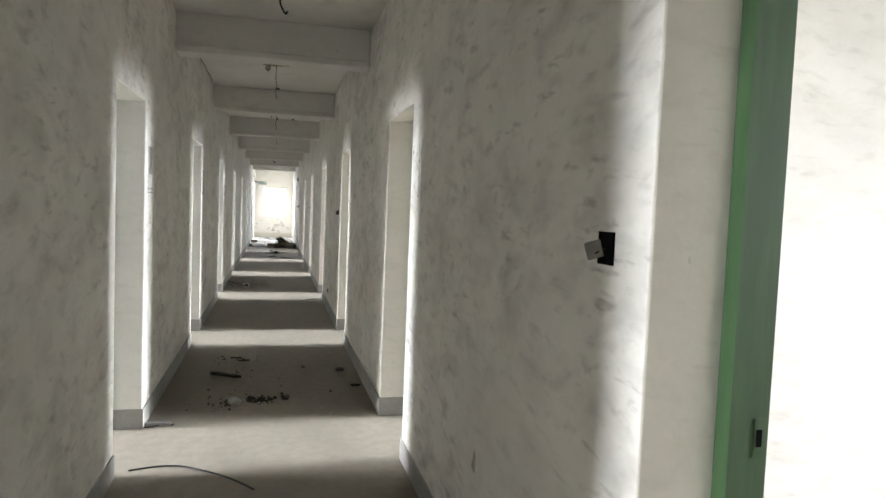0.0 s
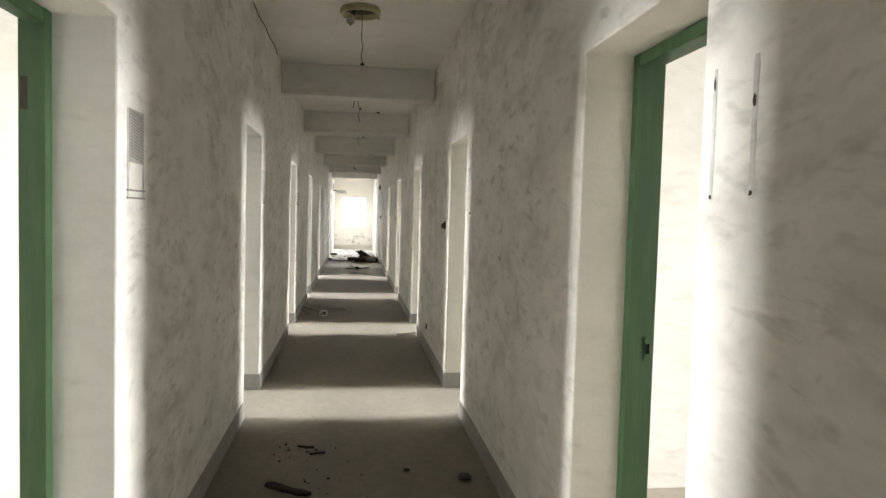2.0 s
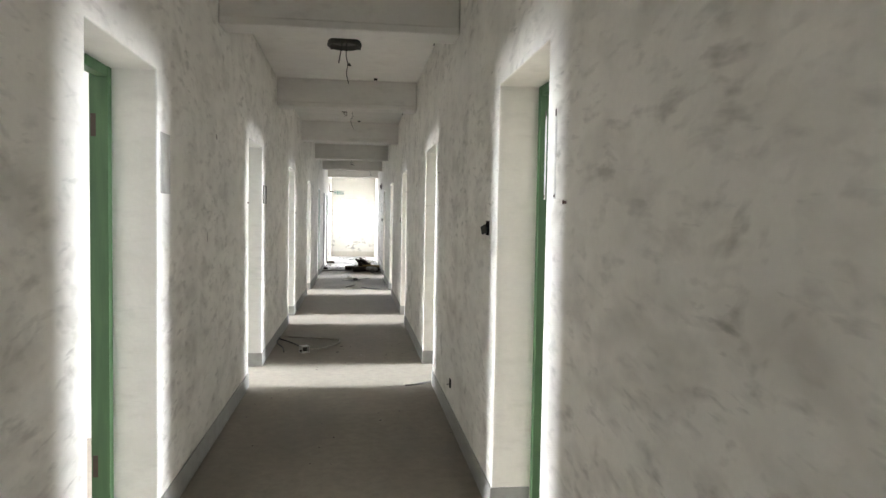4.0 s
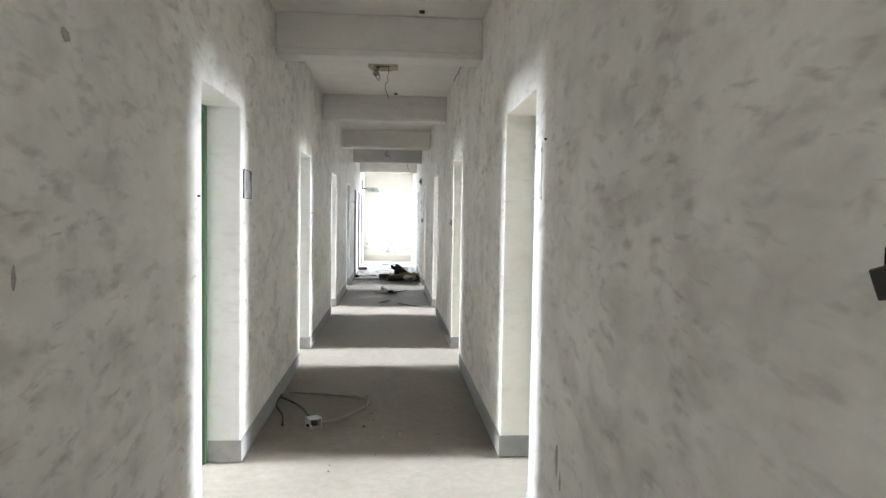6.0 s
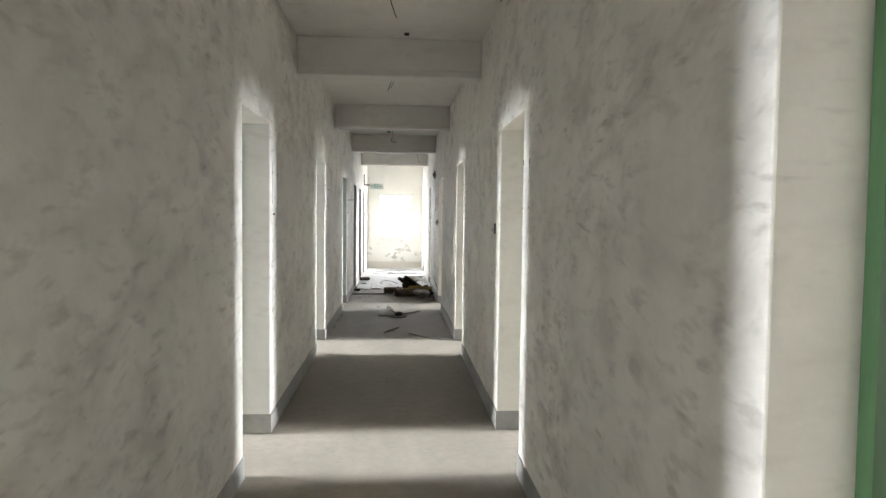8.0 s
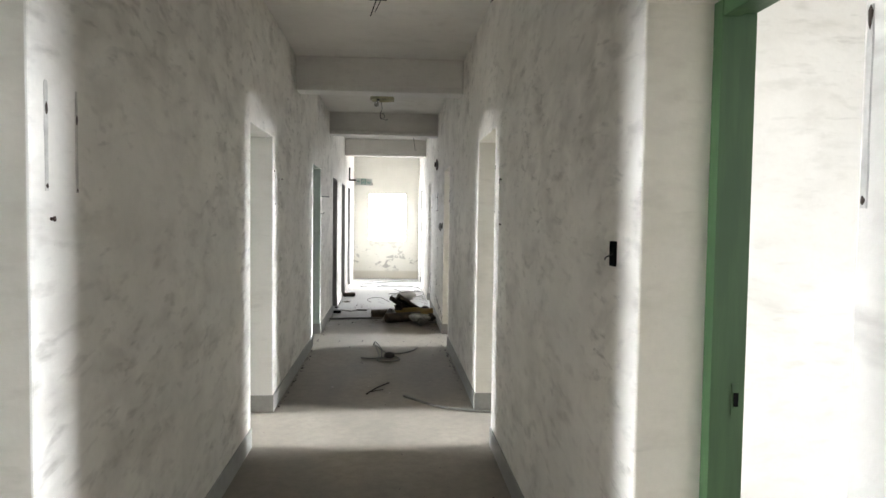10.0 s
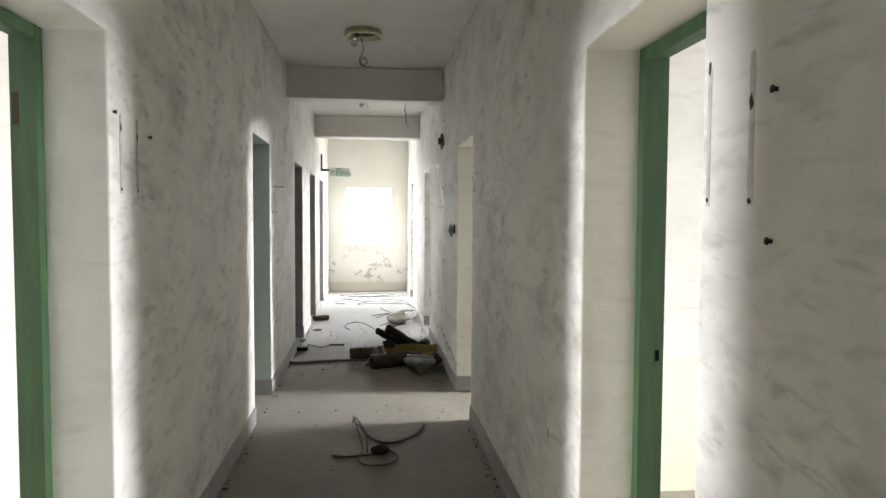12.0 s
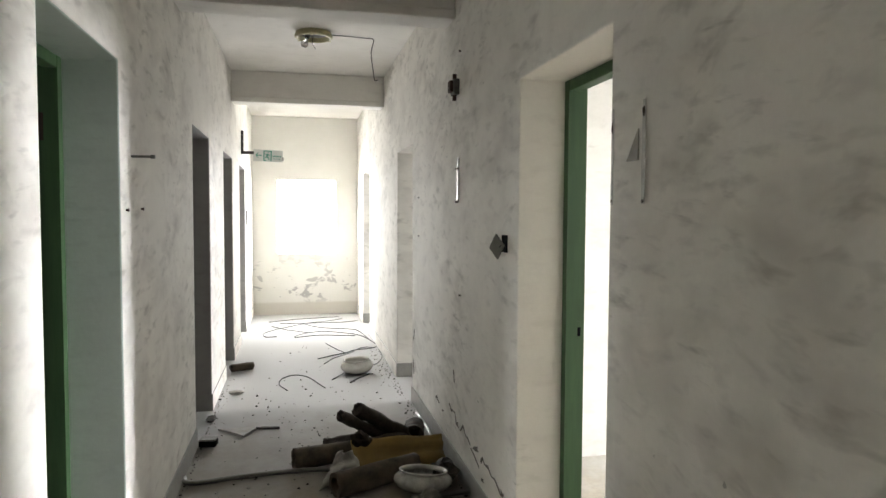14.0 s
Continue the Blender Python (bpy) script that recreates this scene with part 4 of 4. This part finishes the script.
roll((0.08, 21.62, 0.072), (0.56, 21.84, 0.072), 0.067, ROLL, "grey-brown rolled mat with a hollow dark end, on the heap")
roll((-0.135, 22.08, 0.066), (0.25, 22.17, 0.066), 0.062, ROLL, "short brown rolled mat lying on the floor")
roll((0.45, 22.33, 0.08), (0.14, 22.13, 0.30), 0.034, BARK, "dark rotten log leaning up on the heap", False, 0.2)
roll((0.58, 22.38, 0.08), (0.25, 22.2, 0.315), 0.044, BARK, "dark rotten log leaning up on the heap", False, 0.2)
roll((0.64, 22.36, 0.068), (0.68, 22.56, 0.068), 0.066, BARK, "short dark log lying end on beside the wall", True, 0.12)


def warped_sheet(corners, thick, mat, name, label, cat, amp=0.02, seed=0, n=10):
    c = [Vector(p) for p in corners]
    bm = bmesh.new()
    grid = [[None] * (n + 1) for _ in range(n + 1)]
    nrm = (c[1] - c[0]).cross(c[3] - c[0]).normalized()
    for i in range(n + 1):
        for k in range(n + 1):
            u, v = i / n, k / n
            p = c[0] * (1 - u) * (1 - v) + c[1] * u * (1 - v) + c[2] * u * v + c[3] * (1 - u) * v
            p = p + nrm * amp * noise.noise(Vector((u * 3 + seed, v * 3, seed)))
            if i in (0, n) or k in (0, n):
                p = p + (c[1] - c[0]).normalized() * 0.012 * noise.noise(Vector((u * 9, v * 9, seed + 3)))
            p.z = max(p.z, 0.004)
            grid[i][k] = bm.verts.new(p)
    for i in range(n):
        for k in range(n):
            bm.faces.new((grid[i][k], grid[i + 1][k], grid[i + 1][k + 1], grid[i][k + 1])).smooth = True
    ob = single(name, bm, mat, (0, 0, 0), label, cat)
    md = ob.modifiers.new("thickness", 'SOLIDIFY')
    md.thickness, md.offset = thick, 0
    return ob


warped_sheet([(0.22, 21.93, 0.01), (0.77, 21.98, 0.01), (0.775, 22.12, 0.15), (0.2, 22.08, 0.16)], 0.006, OCHRE, "plastic_sheet", "ochre yellow stiff sheet propped among logs", "sheet", 0.03, 2)
warped_sheet([(0.0, 21.73, 0.004), (0.3, 21.82, 0.01), (0.2, 21.93, 0.14), (0.11, 21.86, 0.17)], 0.003, WASTE, "torn_paper", "crumpled pale torn paper tucked under the roll", "paper", 0.11, 5, 16)
warped_sheet([(0.02, 22.3, 0.01), (0.3, 22.28, 0.02), (0.32, 22.4, 0.1), (0.06, 22.42, 0.07)], 0.004, BARK, "bark_scrap", "dark torn bark scrap behind the roll", "bark", 0.06, 8)
single("dirt_lump", lump((0.055, 0.04, 0.05), 14, 3, 0.6), BARK, (0.26, 22.06, 0.12), "dark matted dirt clump on the rubbish heap", "dirt")
single("dirt_lump", lump((0.13, 0.1, 0.06), 15, 3, 0.6), SOIL, (0.45, 22.2, 0), "dark matted dirt clump under the rubbish heap", "dirt")
single("dirt_lump", lump((0.09, 0.09, 0.07), 16, 3, 0.6), SOIL, (0.69, 21.72, 0), "dark matted dirt clump beside the skirting", "dirt")


def lampshade(loc, tilt, label, squat=1.0, mat=MILK, lean=0.0):
    bm = lathe([(0.0, 0.0), (0.055, 0.001), (0.095, 0.012), (0.132, 0.04), (0.15, 0.072), (0.148, 0.098), (0.132, 0.118), (0.114, 0.126), (0.112, 0.133), (0.122, 0.139), (0.126, 0.146), (0.122, 0.15), (0.112, 0.146),
                (0.104, 0.136), (0.105, 0.124), (0.125, 0.11), (0.14, 0.094), (0.141, 0.074), (0.124, 0.045), (0.09, 0.02), (0.05, 0.008), (0.0, 0.007)], 48)
    bm.transform(Matrix.Rotation(radians(lean), 4, 'X') @ Matrix.Rotation(radians(tilt), 4, 'Y') @ Matrix.Diagonal((1.06, 1.06, squat, 1)))
    lo = min(v.co.z for v in bm.verts)
    bm.transform(Matrix.Translation((0, 0, -lo)))
    return single("glass_lampshade", bm, mat, loc, label, "lampshade", "fallen ceiling lampshades")


lampshade((0.545, 21.55, 0.02), 5, "silvery grey glass lampshade resting on the rubbish heap", 0.8, GREY_GLASS, -8)
lampshade((0.455, 24.5, 0.0), -3, "white milk glass lampshade standing on the floor", 0.92)


def pulley():
    root = thing("cable_reel", (0.56, 21.39, 0.0), "small grey plastic reel on a rod by the heap", "reel")
    bm = lathe([(0.016, -0.02), (0.05, -0.02), (0.054, -0.016), (0.054, -0.01), (0.04, -0.006), (0.04, 0.006), (0.054, 0.01), (0.054, 0.016), (0.05, 0.02), (0.016, 0.02), (0.016, -0.02)], 28)
    bm.transform(Matrix.Translation((0, 0, 0.055)) @ Matrix.Rotation(math.pi / 2, 4, 'X') @ Matrix.Rotation(0.25, 4, 'Y'))
    part("wheel", bm, GREYPL, root)
    part("rod", tube([(-0.09, 0.05, 0.05), (0.06, 0.06, 0.045), (0.225, 0.07, 0.045)], 0.012, 8, 2), GREYPL, root)


pulley()
cable([(-0.75, 22.05), (-0.735, 21.985), (-0.66, 21.96), (-0.45, 22.0), (-0.2, 22.03), (0.0, 22.03), (0.2, 21.97)], 0.014, "long grey rubber hose across the floor", GREYPL, "hoses")
cable([(0.775, 23.04), (0.77, 22.8, 0.02), (0.765, 22.55, 0.035), (0.768, 22.3, 0.01), (0.75, 22.1)], 0.013, "dull metal pipe along the skirting", STEEL, "hoses")
cable([(0.74, 22.9), (0.72, 22.7), (0.7, 22.52), (0.73, 22.4)], 0.005, "black cable behind the heap", WIRE)

# ---- floor past the heap ----
def black_case():
    root = thing("battery_case", (-0.685, 22.63, 0), "small broken black plastic case on the floor", "case", rz=-8)
    part("body", box((-0.058, -0.042, 0.0), (0.052, 0.04, 0.04), 0.008), BLACK, root)
    part("lid", box((-0.055, -0.04, 0.04), (0.05, 0.037, 0.052), 0.005), GREYPL, root)
    return root


black_case()
bm = bmesh.new()
poly = [(-0.66, 22.93), (-0.56, 22.84), (-0.477, 22.75), (-0.40, 22.9), (-0.45, 22.925), (-0.55, 22.935)]
tp = [bm.verts.new((x, y, 0.016)) for x, y in poly]
bt = [bm.verts.new((x, y, 0.002)) for x, y in poly]
bm.faces.new(tp), bm.faces.new(bt[::-1])
for k in range(len(poly)):
    q = (k + 1) % len(poly)
    bm.faces.new((tp[k], bt[k], bt[q], tp[q]))
bmesh.ops.recalc_face_normals(bm, faces=bm.faces)
single("board_shard", bm, PAPER, (0, 0, 0), "broken triangular board shard lying on the floor", "board")
splinter((-0.32, 22.91, 0), (0.16, 0.022, 0.016), -8, DARKTIN, "thin dark lath piece on the floor", "lath", "lath")
roll((-0.77 + 0.03, 24.76, 0.04), (-0.54, 24.86, 0.036), 0.036, ROLL, "short brown rolled scrap beside a doorway")
single("plaster_chip", lump((0.06, 0.03, 0.02), 21), PAPER, (-0.62, 23.93, 0), "pale plaster chip on the dusty floor", "rubble")
single("dirt_lump", lump((0.035, 0.08, 0.014), 22, 2, 0.5), SOIL, (-0.74, 23.2, 0), "dark dirt swept up at a doorway", "dirt")
cable([(-0.2, 23.95), (-0.27, 24.16), (-0.25, 24.3, 0.02), (-0.144, 24.38, 0.03), (-0.02, 24.28, 0.03), (0.07, 24.1, 0.01), (0.125, 23.97)], 0.0046, "black cable bent in a half loop on the floor")
cable([(0.1, 25.2), (0.28, 25.36), (0.4, 25.45), (0.52, 25.6), (0.7, 25.66), (0.78, 25.75)], 0.0052, "black cable lying across the dusty floor")
cable([(0.4, 25.46), (0.3, 25.75), (0.22, 26.05)], 0.0052, "black cable lying across the dusty floor")
cable([(0.16, 24.95), (0.26, 25.2), (0.42, 25.4), (0.6, 25.62, 0.02), (0.76, 25.7)], 0.0046, "black cable lying across the dusty floor")
cable([(0.2, 24.25), (0.3, 24.45), (0.36, 24.6)], 0.0046, "short black cable by the fallen lampshade")
cable([(0.36, 24.12), (0.45, 24.28), (0.56, 24.42)], 0.006, "short black cable by the fallen lampshade")
cable([(0.79, 25.6), (0.78, 25.2), (0.7, 24.9), (0.6, 24.75)], 0.0045, "black cable along the skirting")
cable([(-0.36, 26.6), (-0.5, 26.62), (-0.52, 26.9), (-0.3, 27.25), (0.03, 27.6), (0.3, 27.75), (0.53, 27.94)], 0.0052, "black cable looped far down the corridor")
cable([(-0.15, 26.55), (-0.05, 26.75), (0.2, 26.9), (0.45, 26.75), (0.62, 26.6), (0.73, 26.3), (0.79, 25.95)], 0.0052, "black cable looped far down the corridor")
cable([(-0.14, 26.5), (0.15, 26.62), (0.42, 26.56), (0.6, 26.5)], 0.0052, "black cable looped far down the corridor")
cable([(0.0, 27.5), (0.2, 27.2), (0.5, 27.05), (0.66, 26.9), (0.72, 26.5), (0.76, 26.1)], 0.0052, "black cable looped far down the corridor")
cable([(-0.45, 27.4), (-0.25, 27.1), (-0.1, 26.95), (0.05, 26.8)], 0.0052, "black cable looped far down the corridor")
cable([(-0.5, 27.8), (-0.1, 28.0), (0.25, 28.1), (0.5, 28.15)], 0.0048, "black cable near the end wall")
cable([(-0.35, 27.65), (0.1, 27.6), (0.5, 27.62), (0.74, 27.7)], 0.0048, "black cable near the end wall")
crumbs("dirt_crumbs", [(0.0, 22.9, 0.3, 0.35, 70), (-0.3, 23.4, 0.3, 0.4, 40), (0.1, 24.1, 0.35, 0.4, 40), (0.7, 24.3, 0.05, 0.3, 25), (0.72, 21.4, 0.05, 0.6, 60), (0.3, 25.5, 0.4, 0.8, 35), (-0.2, 21.7, 0.3, 0.2, 25), (-0.73, 22.0, 0.02, 1.2, 50), (0.74, 22.6, 0.03, 0.5, 90), (0.72, 24.9, 0.04, 0.5, 60), (0.76, 23.9, 0.02, 0.4, 40), (0.77, 19.0, 0.012, 0.6, 60), (-0.735, 18.6, 0.012, 0.7, 60), (-0.735, 22.8, 0.015, 0.8, 60), (0.1, 21.9, 0.3, 0.15, 60)], SOIL, "dark crumbs of dirt scattered on the floor", 13)
crumbs("plaster_crumbs", [(-0.1, 22.8, 0.35, 0.4, 25), (-0.3, 21.75, 0.25, 0.15, 8), (0.1, 24.2, 0.3, 0.5, 12), (-0.72, 23.0, 0.03, 0.5, 25)], PAPER, "pale plaster crumbs scattered on the floor", 14)

# ---- cracked plaster low on the east wall by the heap ----
def wall_crack(y0, z0, y1, z1, r, seed, jag=0.03, n=14):
    """A dark broken edge of lifted plaster that wanders along the wall."""
    rnd = random.Random(seed)
    bm, rows = bmesh.new(), []
    for i in range(n):
        u = i / (n - 1)
        y = y0 + (y1 - y0) * u + rnd.uniform(-1, 1) * jag * 0.6
        z = z0 + (z1 - z0) * u + rnd.uniform(-1, 1) * jag
        w = r * rnd.uniform(0.1, 1.3) * (1 - 0.5 * u)
        rows.append([bm.verts.new(p) for p in ((0, y - w, z - w), (-0.004, y, z), (0, y + w, z + w))])
    for a, b in zip(rows, rows[1:]):
        if rnd.random() < 0.4:
            continue
        for k in (0, 1):
            bm.faces.new((a[k], a[k + 1], b[k + 1], b[k]))
    bmesh.ops.delete(bm, geom=[v for v in bm.verts if not v.link_faces], context='VERTS')
    bmesh.ops.recalc_face_normals(bm, faces=bm.faces)
    return single("plaster_crack", bm, CRACK, (XR, 0, 0), "dark crack in lifted stained plaster", "crack", "cracks in the plaster")


CRACK = plain("crack_dirt", (0.15, 0.135, 0.115), 0.95)
wall_crack(22.05, 0.34, 20.75, 0.22, 0.014, 1, 0.03, 26)
wall_crack(21.7, 0.33, 21.15, 0.14, 0.01, 3, 0.02, 12)
wall_crack(20.95, 0.24, 20.72, 0.12, 0.012, 5, 0.02, 8)
wall_crack(22.5, 0.32, 22.2, 0.26, 0.01, 6, 0.02, 8)
wall_crack(21.95, 0.62, 21.9, 0.52, 0.008, 7, 0.01, 5)
wall_crack(21.42, 0.6, 21.36, 0.55, 0.008, 8, 0.01, 5)
wall_crack(23.3, 0.62, 23.36, 0.5, 0.01, 9, 0.012, 6)
wall_crack(23.36, 0.36, 23.32, 0.24, 0.01, 10, 0.012, 6)
